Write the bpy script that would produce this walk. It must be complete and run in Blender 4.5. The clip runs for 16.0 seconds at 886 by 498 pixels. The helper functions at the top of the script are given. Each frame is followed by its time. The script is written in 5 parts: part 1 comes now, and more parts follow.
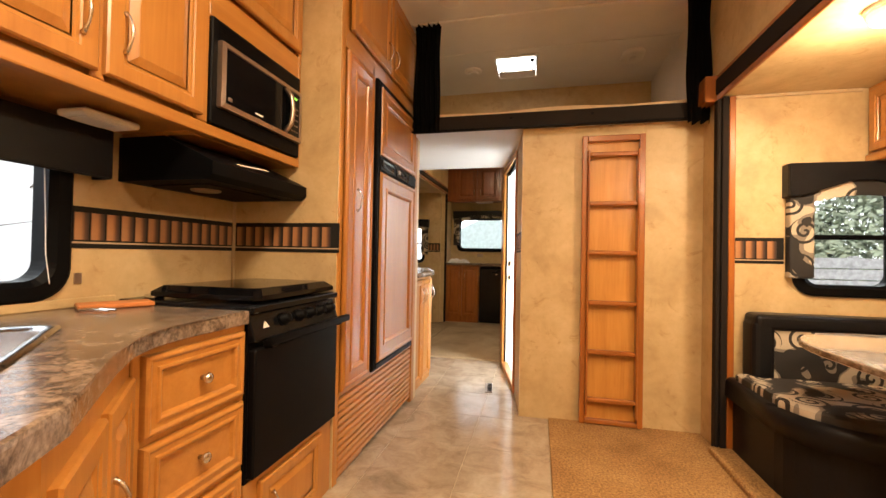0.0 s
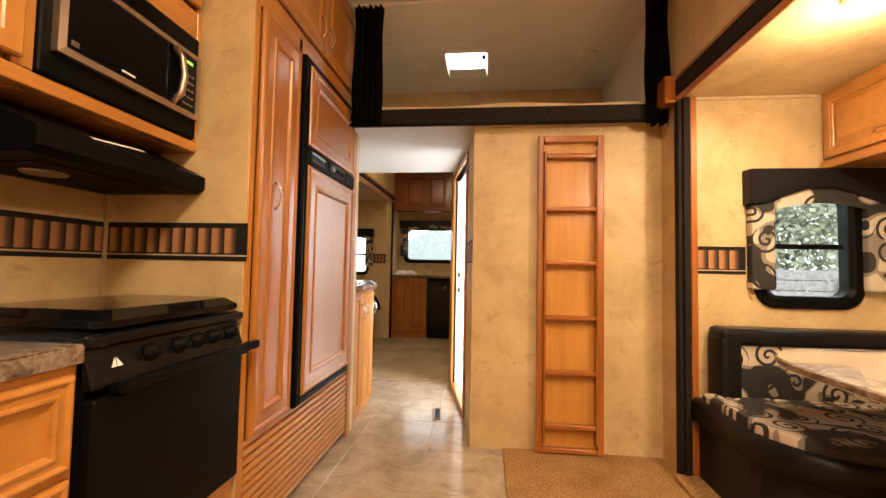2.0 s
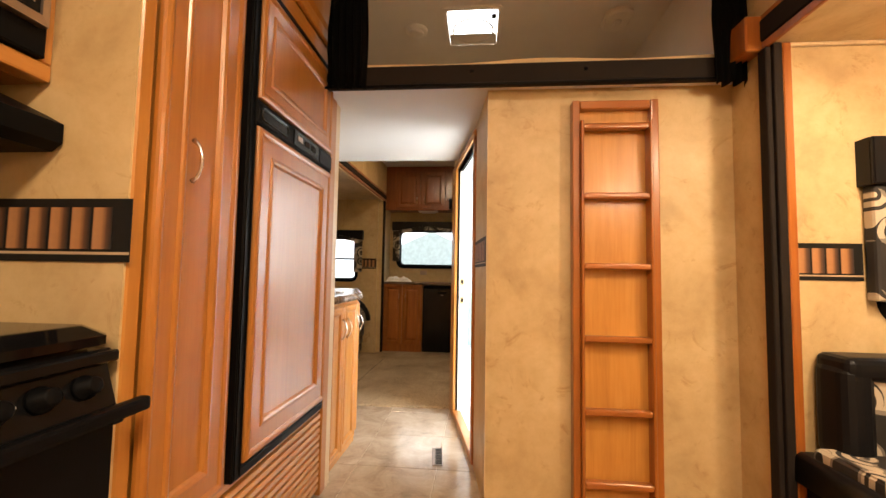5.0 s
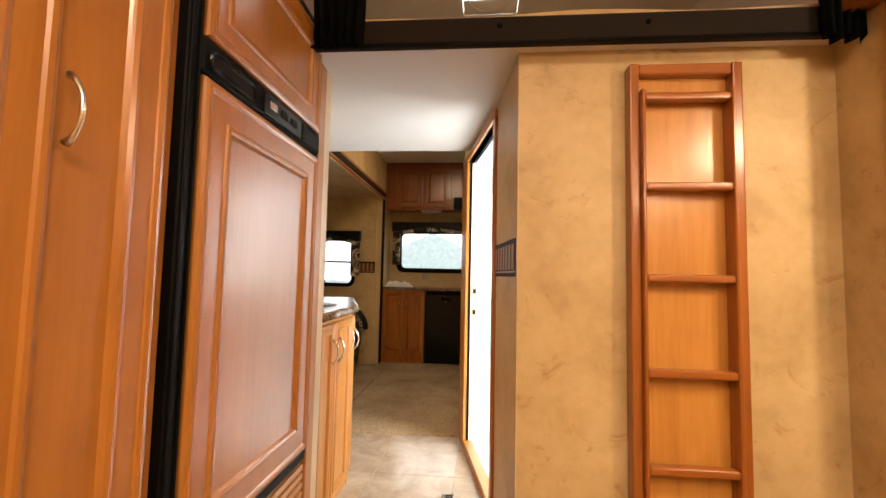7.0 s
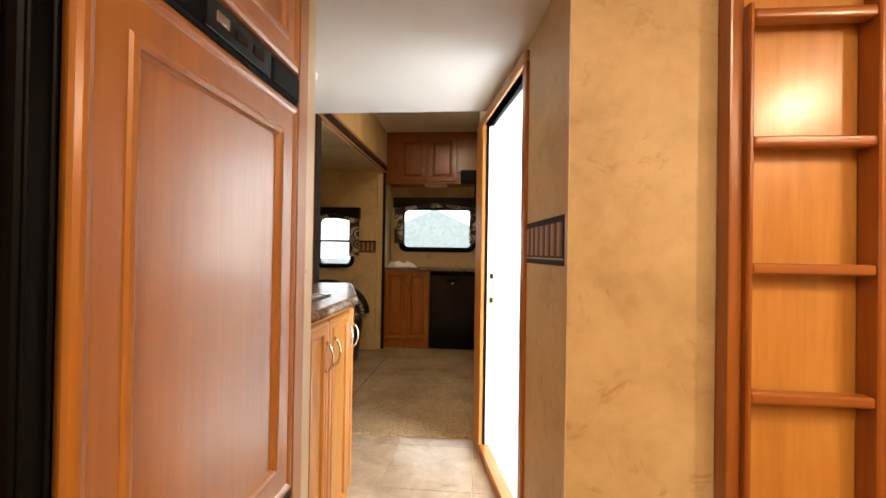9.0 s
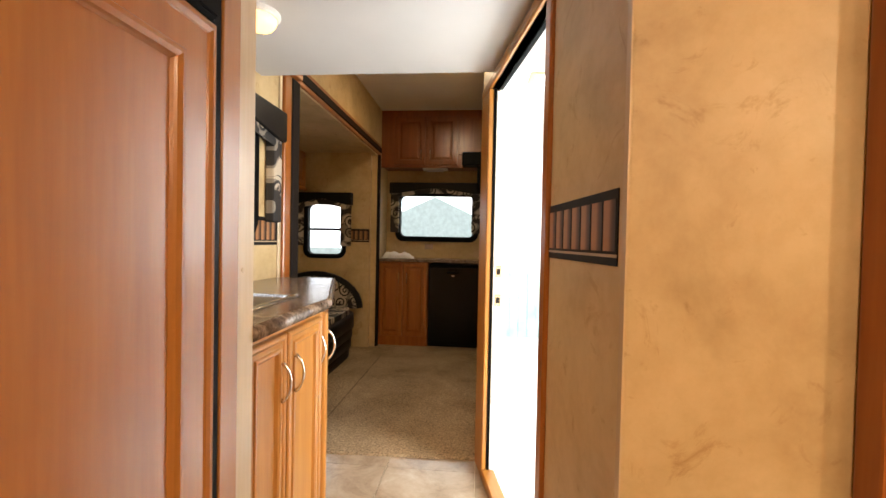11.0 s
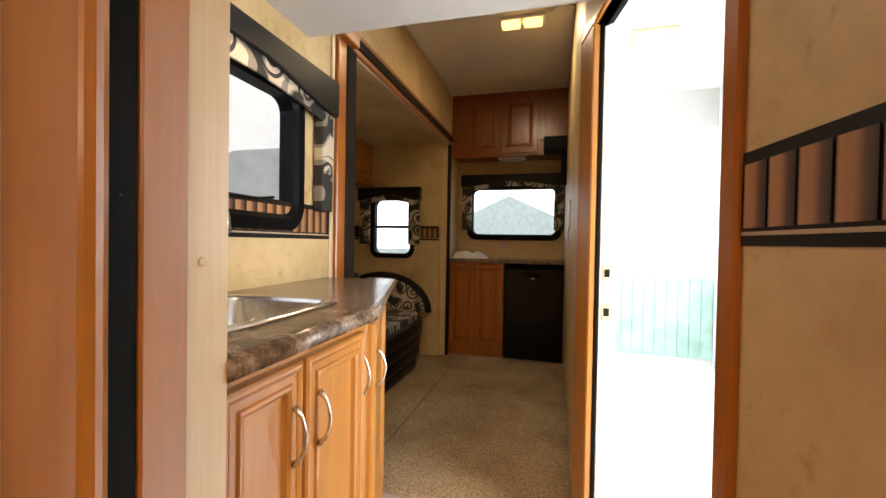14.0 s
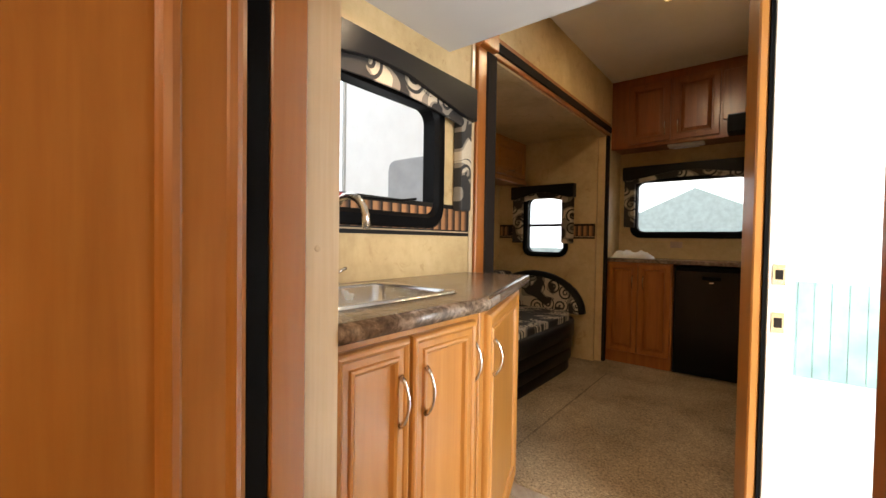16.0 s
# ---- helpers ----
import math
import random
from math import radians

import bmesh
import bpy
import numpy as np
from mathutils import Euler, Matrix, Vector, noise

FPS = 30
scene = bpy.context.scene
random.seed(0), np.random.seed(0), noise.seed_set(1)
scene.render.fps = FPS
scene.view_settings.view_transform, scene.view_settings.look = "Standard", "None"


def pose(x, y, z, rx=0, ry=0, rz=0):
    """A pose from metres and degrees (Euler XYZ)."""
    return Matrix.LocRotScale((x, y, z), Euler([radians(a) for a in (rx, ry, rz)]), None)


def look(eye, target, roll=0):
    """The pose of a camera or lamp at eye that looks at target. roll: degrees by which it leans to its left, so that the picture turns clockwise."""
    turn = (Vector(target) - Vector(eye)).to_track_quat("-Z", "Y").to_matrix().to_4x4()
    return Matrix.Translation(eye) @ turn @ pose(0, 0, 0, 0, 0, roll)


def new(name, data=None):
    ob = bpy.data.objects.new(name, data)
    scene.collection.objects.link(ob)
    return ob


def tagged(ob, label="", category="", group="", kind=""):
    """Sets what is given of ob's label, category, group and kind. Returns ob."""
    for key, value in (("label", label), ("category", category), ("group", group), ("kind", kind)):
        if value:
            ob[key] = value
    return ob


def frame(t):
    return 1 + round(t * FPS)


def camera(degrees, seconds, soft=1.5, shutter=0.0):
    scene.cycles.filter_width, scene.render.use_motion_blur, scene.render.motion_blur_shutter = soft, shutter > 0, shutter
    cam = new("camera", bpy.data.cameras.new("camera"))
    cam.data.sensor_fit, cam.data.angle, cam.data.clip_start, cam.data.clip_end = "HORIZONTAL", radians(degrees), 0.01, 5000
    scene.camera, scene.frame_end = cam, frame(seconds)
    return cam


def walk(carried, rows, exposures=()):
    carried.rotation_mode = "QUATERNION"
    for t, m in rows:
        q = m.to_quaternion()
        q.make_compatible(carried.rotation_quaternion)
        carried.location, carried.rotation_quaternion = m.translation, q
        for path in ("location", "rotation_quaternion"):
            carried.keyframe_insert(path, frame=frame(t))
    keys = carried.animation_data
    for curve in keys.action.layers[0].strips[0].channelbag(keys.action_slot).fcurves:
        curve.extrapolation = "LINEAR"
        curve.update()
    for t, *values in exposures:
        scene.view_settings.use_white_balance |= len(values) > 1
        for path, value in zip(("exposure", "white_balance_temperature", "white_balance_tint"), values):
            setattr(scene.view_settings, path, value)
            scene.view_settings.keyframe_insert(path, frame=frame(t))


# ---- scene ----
cam = camera(94.9, 16.0)
PATH = [
    (0, (-0.025, -0.038, 1.102), (-0.483, 1.909, 1.129), 1.1),
    (0.5, (-0.052, 0.035, 1.1), (-0.439, 1.997, 1.14), 0.8),
    (1, (-0.064, 0.128, 1.097), (-0.374, 2.103, 1.154), 0.7),
    (1.5, (-0.057, 0.212, 1.1), (-0.317, 2.193, 1.183), 1.0),
    (2, (-0.06, 0.293, 1.089), (-0.271, 2.279, 1.182), 1.1),
    (2.5, (-0.077, 0.371, 1.076), (-0.259, 2.36, 1.175), 1.1),
    (3, (-0.106, 0.479, 1.071), (-0.278, 2.469, 1.172), 1.4),
    (3.5, (-0.136, 0.595, 1.073), (-0.306, 2.585, 1.177), 1.3),
    (4, (-0.157, 0.695, 1.077), (-0.329, 2.685, 1.187), 1.1),
    (4.2, (-0.155, 0.728, 1.078), (-0.335, 2.716, 1.192), 0.9),
    (6.5, (-0.264, 1.209, 1.115), (-0.434, 3.197, 1.243), 1.1),
    (7, (-0.288, 1.304, 1.125), (-0.458, 3.293, 1.256), 1.2),
    (7.5, (-0.32, 1.408, 1.135), (-0.488, 3.397, 1.252), 1.4),
    (8, (-0.351, 1.517, 1.151), (-0.519, 3.508, 1.247), 1.2),
    (8.5, (-0.372, 1.597, 1.163), (-0.542, 3.589, 1.232), 1.2),
    (9, (-0.389, 1.68, 1.162), (-0.559, 3.672, 1.177), 0.9),
    (11.3, (-0.411, 2.138, 1.168), (-0.591, 4.130, 1.130), 1.3),
    (11.5, (-0.421, 2.184, 1.166), (-0.607, 4.175, 1.129), 1.4),
    (12, (-0.448, 2.299, 1.163), (-0.648, 4.289, 1.131), 1.4),
    (12.5, (-0.470, 2.396, 1.167), (-0.697, 4.383, 1.138), 1.4),
    (13, (-0.489, 2.456, 1.157), (-0.777, 4.435, 1.127), 1.3),
    (13.5, (-0.498, 2.490, 1.137), (-0.889, 4.451, 1.107), 1.3),
    (14, (-0.492, 2.520, 1.124), (-1.017, 4.450, 1.092), 1.0),
    (14.5, (-0.469, 2.545, 1.120), (-1.183, 4.413, 1.085), 1.1),
    (15, (-0.427, 2.552, 1.117), (-1.351, 4.325, 1.077), 1.2),
    (15.5, (-0.381, 2.551, 1.115), (-1.467, 4.229, 1.072), 1.1),
    (16, (-0.338, 2.543, 1.111), (-1.582, 4.108, 1.066), 0.9),
]
walk(cam, [(t, look(eye, target, roll)) for t, eye, target, roll in PATH], [(0, 0.02), (8, -0.04), (12, -0.22), (16, -0.40)])

# ---- world, lights, exposure ----
world = bpy.data.worlds.new("overcast_sky")
world.use_nodes = True
scene.world = world
wn = world.node_tree.nodes
sky = wn.new("ShaderNodeTexSky")
sky.sky_type, sky.sun_disc = "NISHITA", False
sky.sun_elevation, sky.sun_rotation = radians(50), radians(200)
sky.air_density, sky.dust_density = 1.0, 4.0
wn["Background"].inputs["Strength"].default_value = 0.15
world.node_tree.links.new(sky.outputs[0], wn["Background"].inputs["Color"])
sun_data = bpy.data.lights.new("sun", "SUN")
sun_data.energy, sun_data.angle, sun_data.color = 1.2, radians(20), (1.0, 0.97, 0.93)
new("sun", sun_data).matrix_world = look((-3, -4, 12), (0, 3, 0))
WARM = (1.0, 0.75, 0.49)


def area(name, eye, target, w, h, watts, color):
    d = bpy.data.lights.new(name, "AREA")
    d.shape, d.size, d.size_y, d.energy, d.color = "RECTANGLE", w, h, watts, color
    o = new(name, d)
    o.matrix_world = look(eye, target)
    return o


def bulb(name, at, watts, color, radius=0.05):
    d = bpy.data.lights.new(name, "POINT")
    d.energy, d.color, d.shadow_soft_size = watts, color, radius
    o = new(name, d)
    o.location = at
    return o


# Two unseen warm fill lamps added under the ceiling; no fixtures belong to them.
area("kitchen_fill", (0.15, 0.45, 2.70), (0.15, 0.45, 0), 0.45, 0.3, 58, WARM)
area("entry_fill", (0.1, -0.7, 2.70), (0.1, -0.7, 0), 0.45, 0.3, 56, WARM)
bulb("slide_lamp_bulb", (1.20, 1.75, 1.90), 23, WARM)
area("slide_lamp_down", (1.20, 1.75, 1.960), (1.20, 1.75, 0), 0.10, 0.10, 14, WARM)
bulb("slide_lamp_bulb", (1.20, 0.55, 1.90), 20, WARM)
area("slide_lamp_down", (1.20, 0.55, 1.960), (1.20, 0.55, 0), 0.10, 0.10, 13, WARM)
# Unseen fill lamp in an assumed wall opening, added to whiten the side room.
area("side_room_fill", (0.95, 5.6, 1.5), (-0.4, 5.9, 1.2), 1.2, 1.2, 55, (0.97, 1.0, 1.0))
area("rear_lamp_down", (-0.725, 5.27, 2.560), (-0.725, 5.27, 0), 0.24, 0.07, 12, (1.0, 0.78, 0.50))
area("hall_lamp_down", (-1.22, 3.50, 1.922), (-1.22, 3.50, 0), 0.09, 0.09, 5, WARM)
# Added lamp in an assumed opening, standing in for daylight through the doorway.
area("hall_door_fill", (0.95, 3.45, 1.1), (-0.4, 3.78, 0.8), 0.95, 1.2, 88, (0.97, 1.0, 1.0))


# ---- materials ----
class Mat:
    """A node material with short-hands."""

    def __init__(self, name, rough=0.5, metal=0.0, color=(0.5, 0.5, 0.5), coat=0.0):
        self.m = bpy.data.materials.new(name)
        self.m.use_nodes = True
        self.n, self.l = self.m.node_tree.nodes, self.m.node_tree.links
        self.b = self.n["Principled BSDF"]
        self.b.inputs["Roughness"].default_value = rough
        self.b.inputs["Metallic"].default_value = metal
        self.b.inputs["Base Color"].default_value = (*color, 1)
        self.b.inputs["Coat Weight"].default_value = coat
        self.tc = self.n.new("ShaderNodeTexCoord")

    def coords(self, scale=(1, 1, 1), world_space=False, rnd=0.0):
        mp = self.n.new("ShaderNodeMapping")
        mp.inputs["Scale"].default_value = scale
        if world_space:
            g = self.n.new("ShaderNodeNewGeometry")
            self.l.new(g.outputs["Position"], mp.inputs["Vector"])
        else:
            self.l.new(self.tc.outputs["Object"], mp.inputs["Vector"])
        if rnd:
            oi = self.n.new("ShaderNodeObjectInfo")
            mu = self.n.new("ShaderNodeMath")
            mu.operation = "MULTIPLY"
            mu.inputs[1].default_value = rnd
            self.l.new(oi.outputs["Random"], mu.inputs[0])
            self.l.new(mu.outputs[0], mp.inputs["Location"])
        return mp.outputs[0]

    def noise(self, vec, scale, detail=4.0, rough=0.55, dist=0.0):
        t = self.n.new("ShaderNodeTexNoise")
        t.inputs["Scale"].default_value, t.inputs["Detail"].default_value = scale, detail
        t.inputs["Roughness"].default_value, t.inputs["Distortion"].default_value = rough, dist
        self.l.new(vec, t.inputs["Vector"])
        return t.outputs["Fac"]

    def ramp(self, fac, stops):
        r = self.n.new("ShaderNodeValToRGB")
        e = r.color_ramp.elements
        while len(e) < len(stops):
            e.new(0.5)
        for k, (p, c) in enumerate(stops):
            e[k].position, e[k].color = p, (*c, 1)
        self.l.new(fac, r.inputs[0])
        return r.outputs[0]

    def mix(self, a, b, fac, how="MIX"):
        x = self.n.new("ShaderNodeMix")
        x.data_type, x.blend_type = "RGBA", how
        if isinstance(fac, float):
            x.inputs[0].default_value = fac
        else:
            self.l.new(fac, x.inputs[0])
        for k, v in ((6, a), (7, b)):
            if isinstance(v, tuple):
                x.inputs[k].default_value = (*v, 1)
            else:
                self.l.new(v, x.inputs[k])
        return x.outputs[2]

    def math(self, how, a, b=None):
        x = self.n.new("ShaderNodeMath")
        x.operation = how
        for k, v in enumerate((a, b)):
            if v is None:
                continue
            if isinstance(v, (int, float)):
                x.inputs[k].default_value = v
            else:
                self.l.new(v, x.inputs[k])
        return x.outputs[0]

    def color(self, c):
        self.l.new(c, self.b.inputs["Base Color"])
        return self

    def rough(self, fac, lo, hi):
        r = self.n.new("ShaderNodeMapRange")
        r.inputs["To Min"].default_value, r.inputs["To Max"].default_value = lo, hi
        self.l.new(fac, r.inputs[0])
        self.l.new(r.outputs[0], self.b.inputs["Roughness"])
        return self

    def bump(self, fac, strength, dist=0.002):
        p = self.n.new("ShaderNodeBump")
        p.inputs["Strength"].default_value, p.inputs["Distance"].default_value = strength, dist
        self.l.new(fac, p.inputs["Height"])
        self.l.new(p.outputs[0], self.b.inputs["Normal"])
        return self


def wood(name, dark, mid, light, rough=0.38, axis=2):
    w = Mat(name, rough, coat=0.7)
    w.b.inputs["Specular IOR Level"].default_value = 0.35
    w.b.inputs["Coat Roughness"].default_value = 0.24
    sc = [7.0, 7.0, 7.0]
    sc[axis] = 0.55
    v = w.coords(tuple(sc), rnd=9.0)
    grain = w.noise(v, 3.0, 6, 0.6, 0.6)
    sc2 = [60.0, 60.0, 60.0]
    sc2[axis] = 2.0
    fine = w.noise(w.coords(tuple(sc2), rnd=5.0), 2.0, 3)
    blot = w.noise(w.coords((1, 1, 1), rnd=7.0), 4.0, 3)
    c = w.ramp(grain, [(0.25, dark), (0.5, mid), (0.75, light)])
    c = w.mix(c, w.ramp(fine, [(0.3, (0.86, 0.80, 0.72)), (0.65, (1, 1, 1))]), 0.4, "MULTIPLY")
    c = w.mix(c, w.ramp(blot, [(0.3, (0.82, 0.78, 0.74)), (0.6, (1, 1, 1))]), 0.6, "MULTIPLY")
    w.color(c).bump(fine, 0.12, 0.001)
    w.rough(blot, rough - 0.05, rough + 0.1)
    return w.m


M_WOOD = wood("honey_maple", (0.375, 0.150, 0.026), (0.44, 0.188, 0.036), (0.49, 0.222, 0.047))
M_WOODH = wood("honey_maple_flat", (0.375, 0.150, 0.026), (0.44, 0.188, 0.036), (0.49, 0.222, 0.047), axis=1)
M_CHERRY = wood("reddish_oak", (0.25, 0.070, 0.012), (0.345, 0.110, 0.018), (0.40, 0.142, 0.026), 0.32)
M_CHERRYX = wood("reddish_oak_flat", (0.25, 0.070, 0.012), (0.345, 0.110, 0.018), (0.40, 0.142, 0.026), 0.32, axis=0)
M_PINE = wood("knotty_board", (0.44, 0.19, 0.038), (0.54, 0.25, 0.052), (0.60, 0.30, 0.075), 0.35)
M_WOODX = wood("honey_maple_cross", (0.375, 0.150, 0.026), (0.44, 0.188, 0.036), (0.49, 0.222, 0.047), axis=0)
M_AMBER = wood("amber_maple", (0.325, 0.120, 0.019), (0.375, 0.146, 0.025), (0.415, 0.168, 0.032), 0.36)
M_CREAM = wood("cream_vinyl_edge", (0.56, 0.42, 0.25), (0.60, 0.46, 0.28), (0.64, 0.50, 0.31), 0.4)
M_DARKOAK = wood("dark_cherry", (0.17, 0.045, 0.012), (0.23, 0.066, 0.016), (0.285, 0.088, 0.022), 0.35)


def mottled(name, a, b, c, rough=0.5):
    w = Mat(name, rough)
    v = w.coords(world_space=True)
    big = w.noise(v, 3.2, 6, 0.6, 0.4)
    small = w.noise(v, 22.0, 5, 0.65)
    vein = w.noise(v, 7.0, 8, 0.7, 1.6)
    col = w.ramp(big, [(0.3, a), (0.5, b), (0.72, c)])
    col = w.mix(col, w.ramp(small, [(0.3, (0.82, 0.78, 0.70)), (0.6, (1, 1, 1))]), 0.5, "MULTIPLY")
    col = w.mix(col, w.ramp(vein, [(0.30, (0.66, 0.54, 0.38)), (0.42, (1, 1, 1))]), 0.7, "MULTIPLY")
    w.color(col).bump(small, 0.06, 0.001)
    return w.m


M_PAPER = mottled("mottled_tan_wallpaper", (0.43, 0.305, 0.148), (0.54, 0.398, 0.205), (0.61, 0.465, 0.258))


def plain(name, color, rough=0.5, metal=0.0, vary=0.12, scale=9.0, bump=0.05, bscale=120.0, coat=0.0, spec=0.18):
    w = Mat(name, rough, metal, color, coat)
    v = w.coords(world_space=True)
    n1 = w.noise(v, scale, 4)
    n2 = w.noise(v, bscale, 3)
    if max(color) < 0.03:
        w.b.inputs["Specular IOR Level"].default_value = spec
    lo = tuple(max(0.0, k * (1 - vary)) for k in color)
    hi = tuple(min(1.0, k * (1 + vary)) for k in color)
    w.color(w.ramp(n1, [(0.3, lo), (0.7, hi)]))
    w.rough(n1, max(0.02, rough - 0.06), min(1.0, rough + 0.08))
    w.bump(n2, bump, 0.001)
    return w.m


M_BLACK = plain("black_plastic", (0.003, 0.003, 0.0034), 0.42, spec=0.07)
M_BLACKGLOSS = plain("black_enamel", (0.004, 0.004, 0.0045), 0.2, bump=0.01, spec=0.2)
M_BLACKGLASS = plain("black_glass", (0.003, 0.003, 0.0035), 0.07, bump=0.0, spec=0.16)
M_VINYLBLACK = plain("black_leatherette", (0.008, 0.008, 0.009), 0.36, bump=0.25, spec=0.17, bscale=260.0)
M_FELT = plain("dark_slide_seal", (0.014, 0.010, 0.008), 0.8)
M_CURTAIN = plain("black_curtain_cloth", (0.004, 0.004, 0.004), 0.9, bump=0.3, bscale=500.0)
M_STEEL = plain("brushed_bronze_steel", (0.42, 0.33, 0.27), 0.32, 0.9, bump=0.06)
M_NICKEL = plain("satin_nickel", (0.70, 0.67, 0.62), 0.22, 1.0, bump=0.0)
M_SINK = plain("stainless_steel", (0.66, 0.66, 0.66), 0.24, 1.0, bump=0.02)
M_WHITE = plain("white_plastic", (0.75, 0.73, 0.69), 0.45, vary=0.05)
M_GREYCEIL = plain("ceiling_panel", (0.72, 0.70, 0.67), 0.6, vary=0.06, scale=2.0, bump=0.25, bscale=180.0)
M_HALLCEIL = plain("white_ceiling_panel", (0.62, 0.61, 0.60), 0.6, vary=0.04, scale=2.0, bump=0.3, bscale=160.0)
M_ROOMWHITE = plain("white_wall_panel", (0.84, 0.85, 0.85), 0.6, vary=0.03, scale=2.0)
M_ROOMGREY = plain("grey_wall_strip", (0.55, 0.55, 0.54), 0.6, vary=0.04)
M_TEAL = plain("teal_board", (0.40, 0.60, 0.55), 0.55, vary=0.25, scale=5.0)
M_TOWEL = plain("white_towel", (0.72, 0.70, 0.67), 0.9, bump=0.8, bscale=300.0)
M_RED = plain("red_plastic", (0.45, 0.03, 0.03), 0.4)
M_ORANGE = plain("orange_board", (0.50, 0.17, 0.045), 0.45)
M_SILVERCLOTH = plain("silver_cushion", (0.42, 0.45, 0.48), 0.35, 0.3)


def counter_mat():
    w = Mat("marbled_brown_laminate", 0.22)
    v = w.coords(world_space=True)
    n = w.noise(v, 13.0, 9, 0.74, 0.9)
    s = w.noise(v, 80.0, 4, 0.7)
    c = w.ramp(n, [(0.28, (0.035, 0.026, 0.021)), (0.45, (0.115, 0.080, 0.057)), (0.58, (0.25, 0.19, 0.145)), (0.75, (0.08, 0.057, 0.043))])
    c = w.mix(c, w.ramp(s, [(0.35, (0.5, 0.47, 0.44)), (0.65, (1.4, 1.36, 1.32))]), 0.8, "MULTIPLY")
    w.color(c).bump(s, 0.03, 0.001)
    return w.m


M_COUNTER = counter_mat()


def tile_mat():
    w = Mat("stone_look_vinyl", 0.30)
    v = w.coords(world_space=True)
    n = w.noise(v, 5.0, 8, 0.65, 0.8)
    s = w.noise(v, 40.0, 4, 0.7)
    c = w.ramp(n, [(0.3, (0.27, 0.205, 0.145)), (0.5, (0.41, 0.325, 0.24)), (0.7, (0.51, 0.43, 0.33))])
    c = w.mix(c, w.ramp(s, [(0.3, (0.8, 0.78, 0.74)), (0.7, (1, 1, 1))]), 0.6, "MULTIPLY")
    oi = w.n.new("ShaderNodeObjectInfo")
    c = w.mix(c, w.ramp(oi.outputs["Random"], [(0.0, (0.88, 0.87, 0.86)), (1.0, (1, 1, 1))]), 0.8, "MULTIPLY")
    w.color(c).bump(n, 0.12, 0.003)
    w.rough(n, 0.10, 0.24)
    return w.m


M_TILE = tile_mat()
M_GROUT = plain("vinyl_seam", (0.50, 0.41, 0.29), 0.7)


def carpet_mat(name, a, b, c):
    w = Mat(name, 0.95)
    v = w.coords(world_space=True)
    big = w.noise(v, 2.6, 5, 0.6)
    fine = w.noise(v, 85.0, 3, 0.75)
    tuft = w.noise(v, 42.0, 3, 0.6)
    col = w.ramp(big, [(0.28, a), (0.5, b), (0.7, c)])
    col = w.mix(col, w.ramp(fine, [(0.32, (0.34, 0.31, 0.27)), (0.68, (1.25, 1.22, 1.18))]), 0.9, "MULTIPLY")
    w.color(col).bump(w.math("ADD", fine, tuft), 1.0, 0.012)
    return w.m


M_CARPET = carpet_mat("tan_carpet", (0.30, 0.215, 0.12), (0.46, 0.35, 0.22), (0.55, 0.43, 0.275))
M_SEAM = carpet_mat("dark_carpet_seam", (0.20, 0.145, 0.085), (0.29, 0.215, 0.13), (0.35, 0.265, 0.165))
M_CARPET2 = carpet_mat("warm_tan_carpet", (0.32, 0.165, 0.055), (0.46, 0.26, 0.095), (0.54, 0.33, 0.135))


